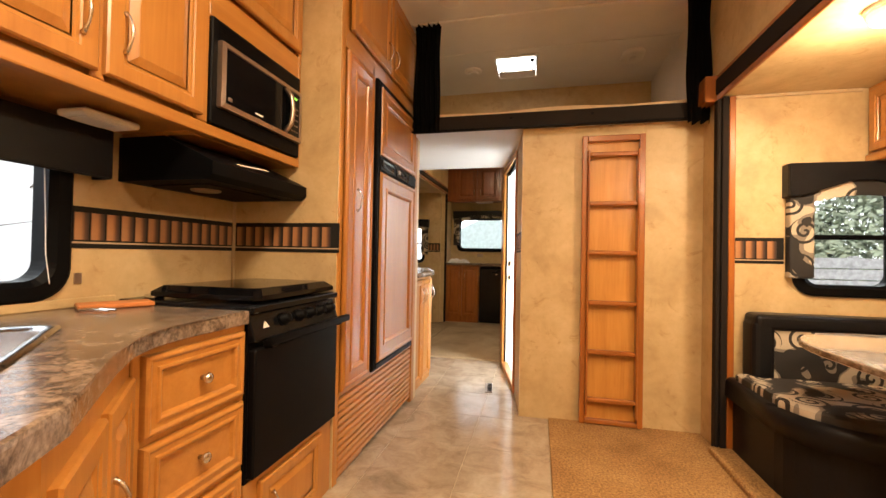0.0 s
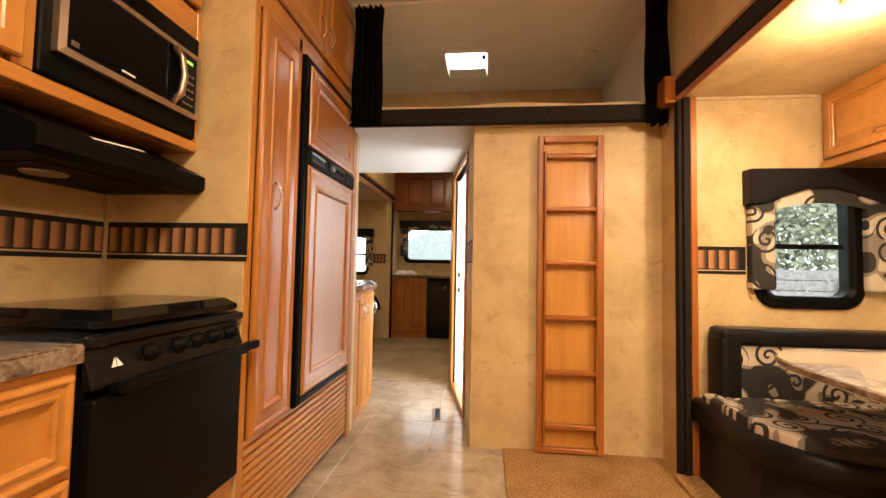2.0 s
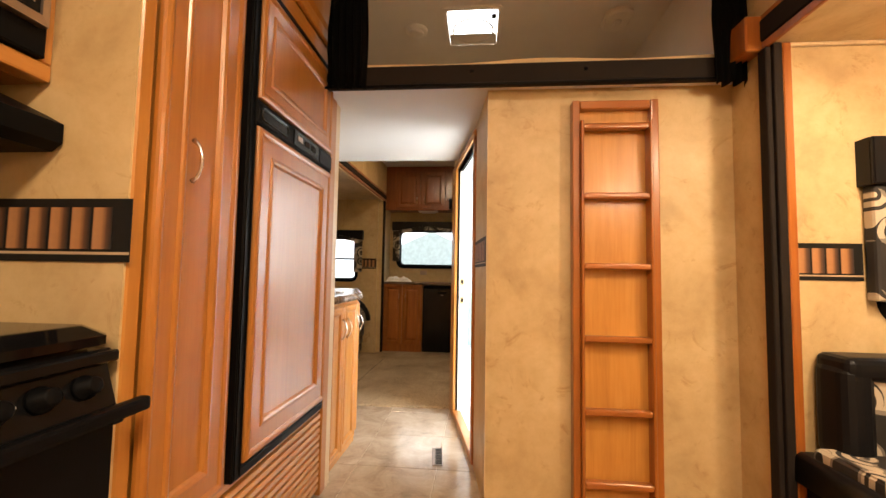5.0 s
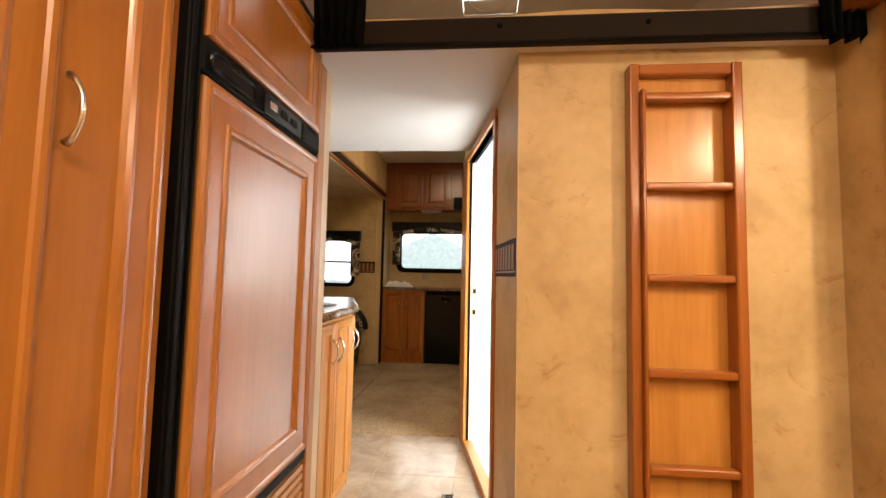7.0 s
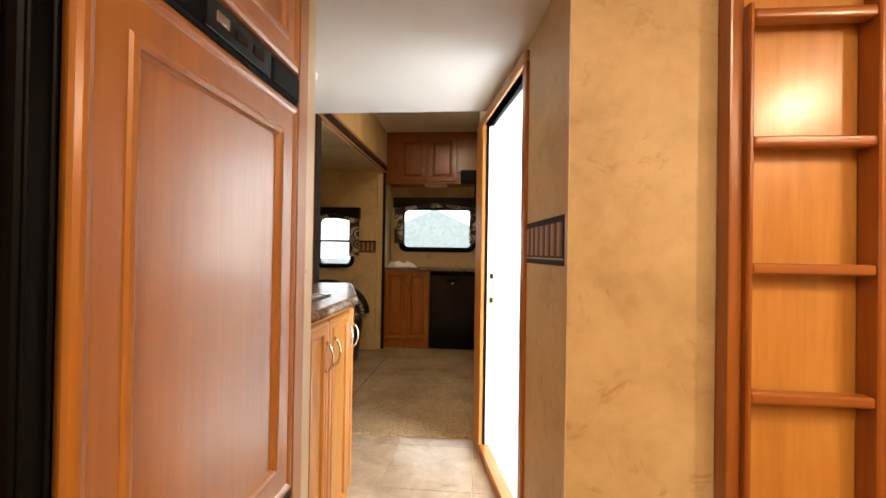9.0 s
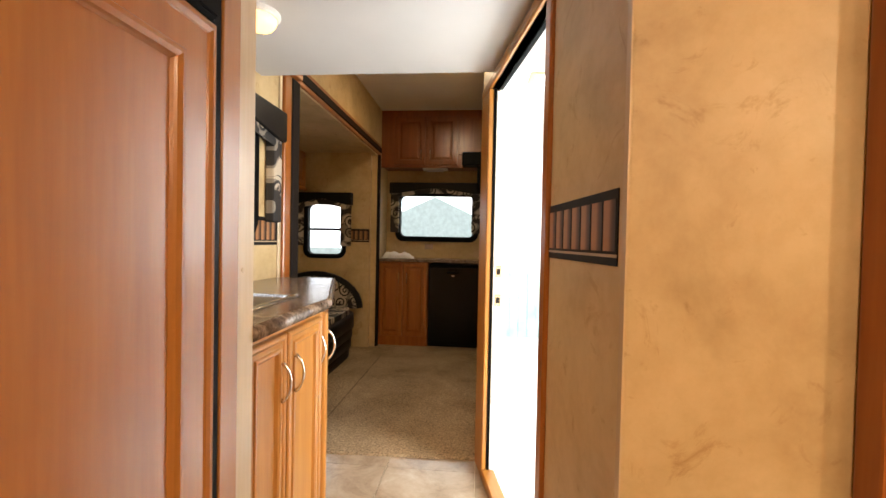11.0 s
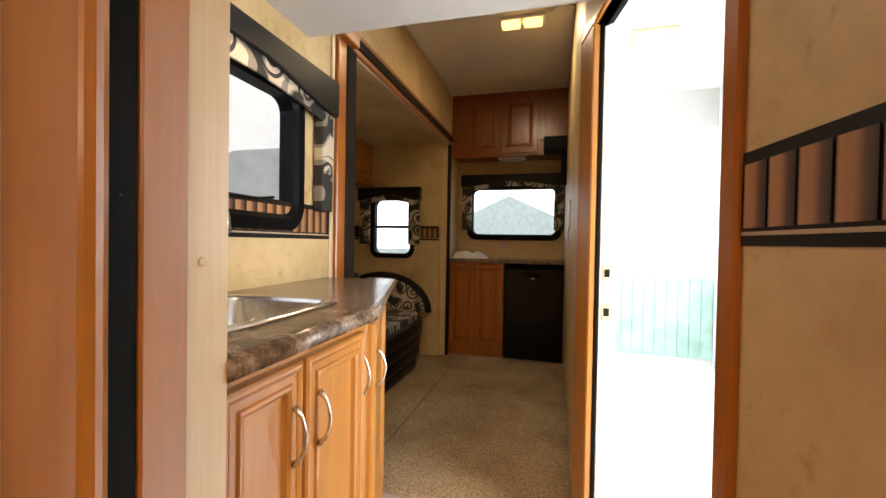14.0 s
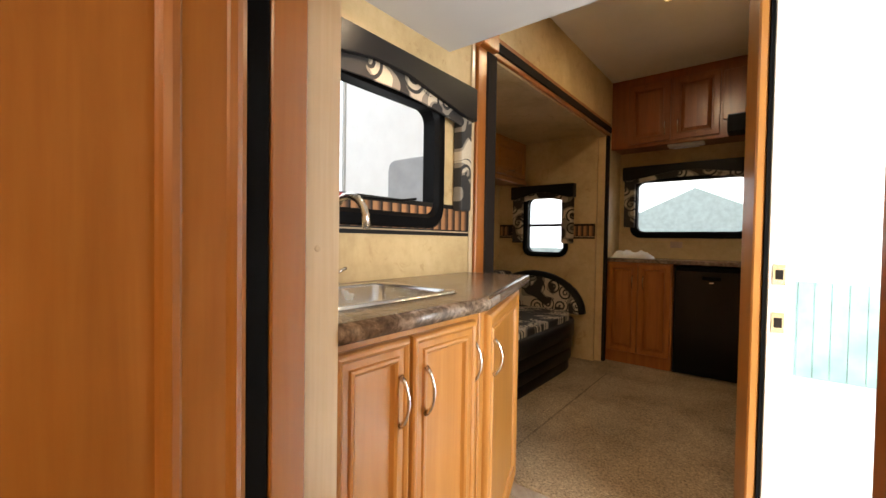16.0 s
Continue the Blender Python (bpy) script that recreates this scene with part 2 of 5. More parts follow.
def fabric(name, freq, plane):
    """Woven cloth with black and grey curls on cream; the plane names the two axes it lies on."""
    w = Mat(name, 0.75)
    sep = w.n.new("ShaderNodeSeparateXYZ")
    w.l.new(w.tc.outputs["Object"], sep.inputs[0])
    comb = w.n.new("ShaderNodeCombineXYZ")
    w.l.new(sep.outputs[plane[0]], comb.inputs[0])
    w.l.new(sep.outputs[plane[1]], comb.inputs[1])
    vo = w.n.new("ShaderNodeTexVoronoi")
    vo.voronoi_dimensions = "2D"
    vo.inputs["Scale"].default_value = freq
    vo.inputs["Randomness"].default_value = 0.75
    w.l.new(comb.outputs[0], vo.inputs["Vector"])
    sub = w.n.new("ShaderNodeVectorMath")
    sub.operation = "SUBTRACT"
    w.l.new(comb.outputs[0], sub.inputs[0])
    w.l.new(vo.outputs["Position"], sub.inputs[1])
    s2 = w.n.new("ShaderNodeSeparateXYZ")
    w.l.new(sub.outputs[0], s2.inputs[0])
    ang = w.math("ARCTAN2", s2.outputs[1], s2.outputs[0])
    sc = w.n.new("ShaderNodeSeparateColor")
    w.l.new(vo.outputs["Color"], sc.inputs[0])
    hand = w.math("SUBTRACT", w.math("MULTIPLY", w.math("GREATER_THAN", sc.outputs[0], 0.5), 2.0), 1.0)
    ang = w.math("MULTIPLY", ang, hand)
    r = vo.outputs["Distance"]
    turn = w.math("FRACT", w.math("ADD", w.math("ADD", w.math("DIVIDE", ang, 2 * math.pi), w.math("MULTIPLY", r, 4.2)), w.math("ADD", sc.outputs[1], 5.0)))
    curl = w.math("LESS_THAN", turn, 0.40)
    inside = w.math("LESS_THAN", r, 0.46)
    patch = w.noise(comb.outputs[0], freq * 0.8, 0, 0.5, 1.4)
    base = w.ramp(patch, [(0.0, (0.50, 0.43, 0.33)), (0.50, (0.22, 0.19, 0.155)), (0.58, (0.018, 0.016, 0.015))])
    base_node = base.node
    base_node.color_ramp.interpolation = "CONSTANT"
    ink = w.mix(base, (0.018, 0.016, 0.015), curl)
    col = w.mix(base, ink, inside)
    weave = w.noise(w.coords((1, 1, 1)), 400.0, 2)
    col = w.mix(col, w.ramp(weave, [(0.3, (0.75, 0.73, 0.7)), (0.7, (1, 1, 1))]), 0.6, "MULTIPLY")
    w.color(col).bump(weave, 0.3, 0.001)
    return w.m


M_SCROLL_XY = fabric("scroll_cloth_seat", 6.5, (0, 1))
M_SCROLL_XZ = fabric("scroll_cloth_back", 6.5, (0, 2))
M_SCROLL_YZ = fabric("scroll_cloth_side", 6.5, (1, 2))


def print_mat():
    w = Mat("brown_shaded_print", 0.5)
    sep = w.n.new("ShaderNodeSeparateXYZ")
    w.l.new(w.tc.outputs["Generated"], sep.inputs[0])
    c = w.ramp(sep.outputs[0], [(0.0, (0.16, 0.07, 0.03)), (0.08, (0.40, 0.20, 0.085)), (0.45, (0.36, 0.17, 0.068)), (0.72, (0.10, 0.045, 0.022)), (1.0, (0.012, 0.010, 0.009))])
    n = w.noise(w.coords(world_space=True), 60.0, 3)
    w.color(w.mix(c, w.ramp(n, [(0.3, (0.8, 0.8, 0.8)), (0.7, (1, 1, 1))]), 0.5, "MULTIPLY"))
    return w.m


M_PRINT = print_mat()
M_PRINTBLACK = plain("black_border_print", (0.011, 0.010, 0.009), 0.5)
M_PRINTCREAM = plain("cream_border_line", (0.42, 0.32, 0.21), 0.5)


def glass_mat(name, color=(1, 1, 1)):
    w = Mat(name, 0.02, color=color)
    w.b.inputs["Transmission Weight"].default_value = 1.0
    w.b.inputs["IOR"].default_value = 1.02
    return w.m


def glow(name, color, strength):
    w = Mat(name, 0.4, color=color)
    w.b.inputs["Emission Color"].default_value = (*color, 1)
    w.b.inputs["Emission Strength"].default_value = strength
    return w.m


M_GLASS = glass_mat("window_glass")
M_LAMPGLOW = glow("lit_lamp_lens", (1.0, 0.62, 0.22), 3.2)
M_LEDGREEN = glow("green_clock_digits", (0.3, 1.0, 0.1), 0.8)
M_SKYLIGHT = glow("skylight_dome", (0.95, 0.98, 1.0), 6.0)
M_OVERCAST = glow("overcast_distance", (0.93, 0.97, 1.0), 1.2)
M_LEAF = plain("bush_leaves", (0.35, 0.39, 0.27), 0.7, vary=0.35, scale=6.0)
M_BARK = plain("grey_bark", (0.16, 0.13, 0.11), 0.9, vary=0.3)
M_FENCE = plain("weathered_grey_board", (0.34, 0.33, 0.32), 0.85, vary=0.3, scale=12.0)
M_GRAVEL = plain("pale_gravel", (0.45, 0.43, 0.40), 0.95, vary=0.25, scale=3.0, bump=0.6, bscale=30.0)
M_TRAILER = plain("white_fibreglass", (0.82, 0.82, 0.82), 0.3, vary=0.03)
M_SIDING = plain("grey_siding", (0.35, 0.36, 0.38), 0.7)
M_ROOFGREEN = plain("pale_green_roof", (0.46, 0.53, 0.51), 0.6)


# ---- builders ----
def finish(name, bm, material, parent=None, label="", smooth=False):
    me = bpy.data.meshes.new(name)
    bm.normal_update()
    bm.to_mesh(me)
    bm.free()
    me.materials.append(material)
    if smooth:
        for p in me.polygons:
            p.use_smooth = True
    o = new(name, me)
    if parent is not None:
        o.parent = parent
    if label:
        o["label"] = label
    return o


def part(name, bm, material, parent, label="", smooth=False):
    return finish(name, bm, material, parent, label, smooth)


def thing(name, m, label, category, group="", kind=""):
    o = new(name)
    o.empty_display_size = 0.05
    o.matrix_world = m
    return tagged(o, label, category, group, kind)


def bm_box(x0, x1, y0, y1, z0, z1, bevel=0.0, seg=1, bm=None):
    one = bmesh.new()
    bmesh.ops.create_cube(one, size=1.0)
    for v in one.verts:
        v.co = Vector(((x0 + x1) / 2 + v.co.x * (x1 - x0), (y0 + y1) / 2 + v.co.y * (y1 - y0), (z0 + z1) / 2 + v.co.z * (z1 - z0)))
    if bevel:
        bmesh.ops.bevel(one, geom=one.edges[:], offset=bevel, segments=seg, affect="EDGES", profile=0.6)
    if bm is None:
        return one
    me = bpy.data.meshes.new("tmp")
    one.to_mesh(me)
    one.free()
    bm.from_mesh(me)
    bpy.data.meshes.remove(me)
    return bm


def bm_prism(points, z0, z1, bevel=0.0, seg=1):
    """An upright prism over a plan outline, anticlockwise."""
    bm = bmesh.new()
    lo = [bm.verts.new((x, y, z0)) for x, y in points]
    hi = [bm.verts.new((x, y, z1)) for x, y in points]
    k = len(points)
    bm.faces.new(lo[::-1])
    top = bm.faces.new(hi)
    for i in range(k):
        bm.faces.new((lo[i], lo[(i + 1) % k], hi[(i + 1) % k], hi[i]))
    if bevel:
        bmesh.ops.bevel(bm, geom=list(top.edges), offset=bevel, segments=seg, affect="EDGES", profile=0.6)
    return bm


def rings(loops, close_first=False, close_last=True):
    """Skin through loops of equal length."""
    bm = bmesh.new()
    vs = [[bm.verts.new(p) for p in lp] for lp in loops]
    k = len(loops[0])
    for a, b in zip(vs, vs[1:]):
        for i in range(k):
            bm.faces.new((a[i], a[(i + 1) % k], b[(i + 1) % k], b[i]))
    if close_first:
        bm.faces.new(vs[0][::-1])
    if close_last:
        bm.faces.new(vs[-1])
    return bm


def rect(w, h, inset, y):
    return [(inset, y, inset), (w - inset, y, inset), (w - inset, y, h - inset), (inset, y, h - inset)]


def rrect(x0, x1, z0, z1, r, y, seg=6):
    out = []
    for cx, cz, a0 in ((x1 - r, z0 + r, -90), (x1 - r, z1 - r, 0), (x0 + r, z1 - r, 90), (x0 + r, z0 + r, 180)):
        for k in range(seg + 1):
            a = radians(a0 + 90 * k / seg)
            out.append((cx + r * math.cos(a), y, cz + r * math.sin(a)))
    return out


def tube(points, radius, seg=8, taper=None):
    """A round bar along points."""
    loops = []
    pts = [Vector(p) for p in points]
    for i, p in enumerate(pts):
        d = (pts[min(i + 1, len(pts) - 1)] - pts[max(i - 1, 0)]).normalized()
        u = d.orthogonal().normalized() if i == 0 else (u - d * u.dot(d)).normalized()
        v = d.cross(u)
        r = radius if taper is None else radius * taper[i]
        loops.append([p + r * (math.cos(2 * math.pi * k / seg) * u + math.sin(2 * math.pi * k / seg) * v) for k in range(seg)])
    return rings(loops, True, True)


def lathe(profile, seg=20, axis="z"):
    """A turned shape: (radius, height) pairs."""
    loops = []
    for r, h in profile:
        lp = []
        for k in range(seg):
            a = 2 * math.pi * k / seg
            x, y = r * math.cos(a), r * math.sin(a)
            lp.append({"z": (x, y, h), "y": (x, -h, y)}[axis])
        loops.append(lp)
    return rings(loops, True, True)


FACE_X = lambda x, y, z: pose(x, y, z, 0, 0, 90)    # looks towards +x, its own x runs along +y
FACE_Y = lambda x, y, z: pose(x, y, z, 0, 0, 0)     # looks towards -y, its own x runs along +x
FACE_MX = lambda x, y, z: pose(x, y, z, 0, 0, -90)  # looks towards -x, its own x runs along -y


def put(o, m):
    o.matrix_basis = m
    return o


def pull(parent, x, z, length=0.11, y=-0.02, flat=False):
    """An arched cabinet pull."""
    pts = []
    for k in range(11):
        u = k / 10
        out = 0.026 * math.sin(math.pi * u) ** 0.6 if 0 < u < 1 else 0.0
        a = (u - 0.5) * length
        pts.append((x + a, y - out, z) if flat else (x, y - out, z + a))
    o = part("handle", tube(pts, 0.0048, 8, [1.5, 1.0, 0.8, 0.8, 0.9, 1.0, 0.9, 0.8, 0.8, 1.0, 1.5]), M_NICKEL, parent, "satin nickel arched pull", True)
    return o


def knob(parent, x, z, y=-0.02):
    o = part("knob", lathe([(0.007, 0), (0.006, 0.012), (0.013, 0.016), (0.016, 0.022), (0.013, 0.029), (0.005, 0.031)], 16, "y"), M_NICKEL, parent, "round satin nickel knob", True)
    o.matrix_basis = pose(x, y, z)


def panel_door(parent, m, w, h, material=M_WOOD, handle=None, rail=0.055, name="door", label=""):
    """A raised-panel leaf, 20 mm thick: frame, panel and pull. handle: (kind, x, z)."""
    t = 0.02
    fr = part(name, rings([rect(w, h, 0, 0), rect(w, h, 0, -t + 0.005), rect(w, h, 0.005, -t), rect(w, h, rail - 0.012, -t), rect(w, h, rail - 0.008, -t + 0.004), rect(w, h, rail, -t + 0.004), rect(w, h, rail + 0.004, -t + 0.011)], True, False), material, parent, label)
    fr.matrix_basis = m
    pn = part("panel", rings([rect(w, h, rail + 0.001, -t + 0.012), rect(w, h, rail + 0.008, -t + 0.012), rect(w, h, rail + 0.030, -t + 0.002), rect(w, h, rail + 0.033, -t + 0.001)], True, True), material, fr)
    if handle:
        if handle[0] == "pull":
            pull(fr, handle[1], handle[2], y=-t)
        elif handle[0] == "flat":
            pull(fr, handle[1], handle[2], y=-t, flat=True)
        else:
            knob(fr, handle[1], handle[2], -t)
    return fr


def moulded_door(parent, m, w, h, material=M_WOOD, handle=None, rail=0.075, name="door", label=""):
    """A leaf with a rounded outer bead, a flat rail, an inner bead and a flat recessed panel."""
    t, b, k = 0.022, min(0.030, rail * 0.38), min(0.028, rail * 0.36)
    steps = [(0, 0), (0, -t + 0.012), (b * 0.10, -t + 0.005), (b * 0.35, -t + 0.001), (b * 0.60, -t), (b * 0.88, -t + 0.003), (b, -t + 0.006)]
    steps += [(rail - k, -t + 0.006), (rail - k * 0.85, -t + 0.001), (rail - k * 0.55, -t), (rail - k * 0.25, -t + 0.004), (rail - k * 0.15, -t + 0.009), (rail, -t + 0.014)]
    fr = part(name, rings([rect(w, h, i, y) for i, y in steps], True, False), material, parent, label)
    fr.matrix_basis = m
    part("panel", bm_box(rail - 0.002, w - rail + 0.002, -t + 0.0135, -t + 0.018, rail - 0.002, h - rail + 0.002), material, fr)
    if handle:
        if handle[0] == "pull":
            pull(fr, handle[1], handle[2], y=-t)
        else:
            knob(fr, handle[1], handle[2], -t + 0.013)
    return fr


def slab(name, axis, c0, c1, u0, u1, z0, z1, material, label="", holes=(), category="wall"):
    """An upright wall with openings that go through it. axis 'x': faces +-x, u is y; 'y': faces +-y, u is x."""
    us = sorted({u0, u1, *(k for h in holes for k in h[:2])})
    zs = sorted({z0, z1, *(k for h in holes for k in h[2:])})
    solid = {}
    for i in range(len(us) - 1):
        for j in range(len(zs) - 1):
            cu, cz = (us[i] + us[i + 1]) / 2, (zs[j] + zs[j + 1]) / 2
            solid[i, j] = not any(h[0] < cu < h[1] and h[2] < cz < h[3] for h in holes)
    bm = bmesh.new()
    cache = {}

    def vert(c, u, z):
        key = (c, u, z)
        if key not in cache:
            cache[key] = bm.verts.new((c, u, z) if axis == "x" else (u, c, z))
        return cache[key]

    for (i, j), s in solid.items():
        if not s:
            continue
        a, b, p, q = us[i], us[i + 1], zs[j], zs[j + 1]
        for c in (c0, c1):
            bm.faces.new([vert(c, *k) for k in ((a, p), (b, p), (b, q), (a, q))])
        for (di, dj), e in (((-1, 0), ((a, p), (a, q))), ((1, 0), ((b, p), (b, q))), ((0, -1), ((a, p), (b, p))), ((0, 1), ((a, q), (b, q)))):
            if not solid.get((i + di, j + dj), False):
                bm.faces.new([vert(c0, *e[0]), vert(c0, *e[1]), vert(c1, *e[1]), vert(c1, *e[0])])
    bmesh.ops.recalc_face_normals(bm, faces=bm.faces[:])
    return tagged(finish(name, bm, material), label or "mottled tan wallpapered wall", category, kind="structure")


def structure(name, bm, material, label, category):
    return tagged(finish(name, bm, material), label, category, kind="structure")


# ---- large structure ----
WL, WR = -1.515, 0.98          # inner faces of the side walls
CEIL, REAR_CEIL, DECK = 2.75, 2.615, 1.985
slab("wall_left", "x", WL - 0.06, WL, -1.6, 6.96, 0, CEIL, M_PAPER, holes=[(0.33, 0.92, 0.985, 1.45), (3.25, 3.955, 1.21, 1.70), (4.43, 6.40, -0.01, 2.08)])
slab("wall_right", "x", WR, WR + 0.06, -1.6, 6.96, 0, CEIL, M_PAPER, holes=[(-1.2, 2.62, -0.01, 2.035), (2.95, 3.95, 0.5, 1.9), (5.0, 6.2, 0.9, 2.1)])
slab("wall_back", "y", -1.66, -1.6, WL - 0.06, WR + 0.06, 0, CEIL, M_PAPER)
slab("wall_rear", "y", 6.90, 6.96, WL, -0.36, 0, CEIL, M_PAPER, holes=[(-1.36, -0.465, 1.21, 1.715)])
slab("wall_ladder", "y", 2.83, 2.87, -0.135, WR, 0, DECK, M_PAPER)
slab("wall_loft", "y", 4.05, 4.09, WL, WR, DECK + 0.035, CEIL, M_PAPER)
slab("wall_partition", "x", -0.39, -0.345, 4.24, 6.90, 0, REAR_CEIL, M_PAPER)
structure("ceiling", bm_box(WL, WR, -1.6, 4.09, CEIL, CEIL + 0.05), M_GREYCEIL, "off-white textured ceiling panels", "ceiling")
structure("ceiling_rear", bm_box(WL, -0.385, 4.09, 6.90, REAR_CEIL, REAR_CEIL + 0.05), M_GREYCEIL, "grey-white ceiling of the rear room", "ceiling")
deck = structure("ceiling_hall", bm_box(WL, WR, 2.77, 4.05, DECK, DECK + 0.03), M_HALLCEIL, "white textured hall ceiling under the loft", "ceiling")
structure("floor", bm_box(WL, WR, -1.6, 6.9, -0.06, -0.004), M_GROUT, "stone-look vinyl floor with narrow seams", "floor")
# carpets
structure("carpet_front", bm_box(0.055, WR, -1.55, 2.83, -0.004, 0.012, 0.004), M_CARPET2, "warm tan carpet beside the vinyl floor", "carpet")
structure("carpet_rear", bm_prism([(WL, 4.40), (-1.20, 4.20), (-0.385, 4.23), (-0.385, 6.9), (WL, 6.9)], -0.004, 0.014, 0.005), M_CARPET, "worn tan cut-pile carpet in the rear room", "carpet")
structure("carpet_seam", bm_box(-1.364, -1.352, 4.40, 6.05, 0.012, 0.0165, 0.002), M_SEAM, "dark seam in the tan carpet", "carpet")

# dinette slide-out
slab("wall_dinette_end", "y", 2.585, 2.625, WR + 0.06, 2.36, 0.0, 2.10, M_PAPER, holes=[(1.385, 1.80, 0.965, 1.51)])
slab("wall_dinette_front", "y", -1.25, -1.21, WR + 0.06, 2.36, 0.0, 2.10, M_PAPER)
slab("wall_dinette_outer", "x", 2.30, 2.36, -1.21, 2.585, 0.0, 2.10, M_PAPER)
structure("ceiling_dinette", bm_box(WR + 0.06, 2.36, -1.21, 2.585, 2.035, 2.09), M_PAPER, "tan papered slide-out ceiling", "ceiling")
structure("floor_dinette", bm_box(0.93, 2.30, -1.21, 2.585, 0.0, 0.045, 0.01), M_CARPET2, "carpeted slide-out floor step", "floor")
# sofa slide-out
slab("wall_sofa_end", "y", 6.36, 6.40, -2.66, WL - 0.06, 0.0, 2.16, M_PAPER, holes=[(-2.275, -1.87, 0.995, 1.555)])
slab("wall_sofa_near", "y", 4.38, 4.42, -2.66, WL - 0.06, 0.0, 2.16, M_PAPER)
slab("wall_sofa_outer", "x", -2.66, -2.60, 4.42, 6.36, 0.0, 2.16, M_PAPER)
structure("ceiling_sofa", bm_box(-2.60, WL - 0.06, 4.42, 6.36, 2.10, 2.16), M_PAPER, "tan papered slide-out ceiling", "ceiling")
structure("floor_sofa", bm_box(-2.60, WL, 4.42, 6.40, -0.03, 0.008), M_CARPET, "carpeted slide-out floor", "floor")

# angled hall wall with the doorway; s runs along it from the ladder wall's corner
HALLW = pose(-0.14, 2.83, 0, 0, 0, 90 + math.degrees(math.atan2(0.058, 0.45)))
WLEN = math.hypot(0.058, 0.45)
HALL = pose(-0.198, 3.28, 0, 0, 0, 90 + math.degrees(math.atan2(0.192, 0.96)))
HLEN = math.hypot(0.192, 0.96)
D0, D1, DTOP = 0.0, HLEN - 0.17, 1.915


def hall_box(s0, s1, d0, d1, z0, z1, bevel=0.0):
    """A box on the hall wall: s along, d away from the hall."""
    return bm_box(s0, s1, -d1, -d0, z0, z1, bevel)


def on_hall(o):
    o.matrix_world = HALL
    return o


structure("wall_hall", hall_box(0, WLEN, 0, 0.04, 0, DECK), M_PAPER, "mottled tan wallpapered wall", "wall").matrix_world = HALLW
on_hall(structure("wall_hall_header", hall_box(D0, HLEN - 0.19, 0, 0.04, DTOP, DECK), M_PAPER, "strip of tan wall over the doorway", "wall"))
structure("trim_corner", hall_box(-0.004, 0.012, -0.003, 0.0, 0, DECK), M_CREAM, "cream corner strip", "trim").matrix_world = HALLW
door = thing("door_1", HALL, "maple-trimmed doorway with white metal jamb and black seal", "doorway", kind="structure")
part("trim", hall_box(D0, D0 + 0.045, -0.014, 0.05, 0, DTOP, 0.005), M_CHERRY, door)
part("trim", hall_box(D1, HLEN, -0.014, 0.012, 0, DTOP, 0.005), M_WOOD, door)
part("trim", hall_box(D0, HLEN, -0.015, 0.05, DTOP, DTOP + 0.042, 0.005), M_WOOD, door)
part("threshold", hall_box(D0 + 0.045, D1, -0.014, 0.05, 0, 0.045, 0.006), M_WOODX, door)
structure("wall_hall_upper", hall_box(HLEN - 0.19, HLEN, 0, 0.04, DTOP, REAR_CEIL), M_PAPER, "strip of tan wall over the doorway", "wall").matrix_world = HALL
part("seal", hall_box(D0 + 0.045, D0 + 0.053, 0.005, 0.05, 0, DTOP), M_BLACK, door, "black rubber seal")
part("seal", hall_box(D1 - 0.004, HLEN - 0.002, 0.013, 0.023, 0, DTOP), M_BLACK, door, "black rubber seal")
part("seal", hall_box(D0 + 0.053, D1 - 0.014, 0.032, 0.05, DTOP - 0.010, DTOP), M_BLACK, door, "black rubber seal")
jamb = part("jamb", hall_box(D1 - 0.008, HLEN - 0.002, 0.024, 0.085, 0.007, DTOP - 0.012, 0.002), M_TRAILER, door, "white metal jamb")
for zz in (0.885, 1.025):
    part("strike_plate", hall_box(D1 - 0.011, D1 - 0.007, 0.034, 0.064, zz - 0.03, zz + 0.03), M_NICKEL, jamb, "metal strike plate")
    part("latch_hole", hall_box(D1 - 0.013, D1 - 0.010, 0.040, 0.058, zz - 0.014, zz + 0.014), M_FELT, jamb)

# bright side room behind the doorway
structure("floor_side_room", bm_prism([(-0.10, 2.88), (WR, 2.88), (WR, 6.9), (-0.345, 6.9), (-0.345, 4.23), (-0.155, 3.28)], -0.003, 0.006), M_ROOMWHITE, "white floor of the side room", "floor")
structure("ceiling_side_room", bm_box(-0.345, WR, 4.09, 6.9, REAR_CEIL, REAR_CEIL + 0.05), M_ROOMWHITE, "white ceiling of the side room", "ceiling")
slab("wall_side_room_end", "y", 6.90, 6.96, -0.36, WR, 0, CEIL, M_ROOMWHITE, "white end wall of the side room")
structure("wall_side_room_lining", bm_box(-0.3449, -0.340, 4.26, 6.9, 0.006, REAR_CEIL), M_ROOMWHITE, "white lining panel of the side room", "wall")
structure("wall_strip_side_room", bm_box(-0.34, WR, 6.885, 6.898, 2.27, REAR_CEIL), M_ROOMGREY, "grey strip along the top of the wall", "wall")
for a, b, c, d in ((4.0, 4.98, 0.006, REAR_CEIL - 0.002), (6.22, 6.88, 0.006, REAR_CEIL - 0.002), (4.985, 6.215, 0.006, 0.89), (4.985, 6.215, 2.11, REAR_CEIL - 0.002), (2.88, 3.98, 0.006, 0.49)):
    structure("wall_side_room_panel", bm_box(WR - 0.006, WR - 0.001, a, b, c, d), M_ROOMWHITE, "white wall panel of the side room", "wall")
teal = thing("wainscot", pose(-0.33, 6.888, 0.06), "teal painted vertical board wainscot", "wainscot", kind="structure")
mesh_board = None
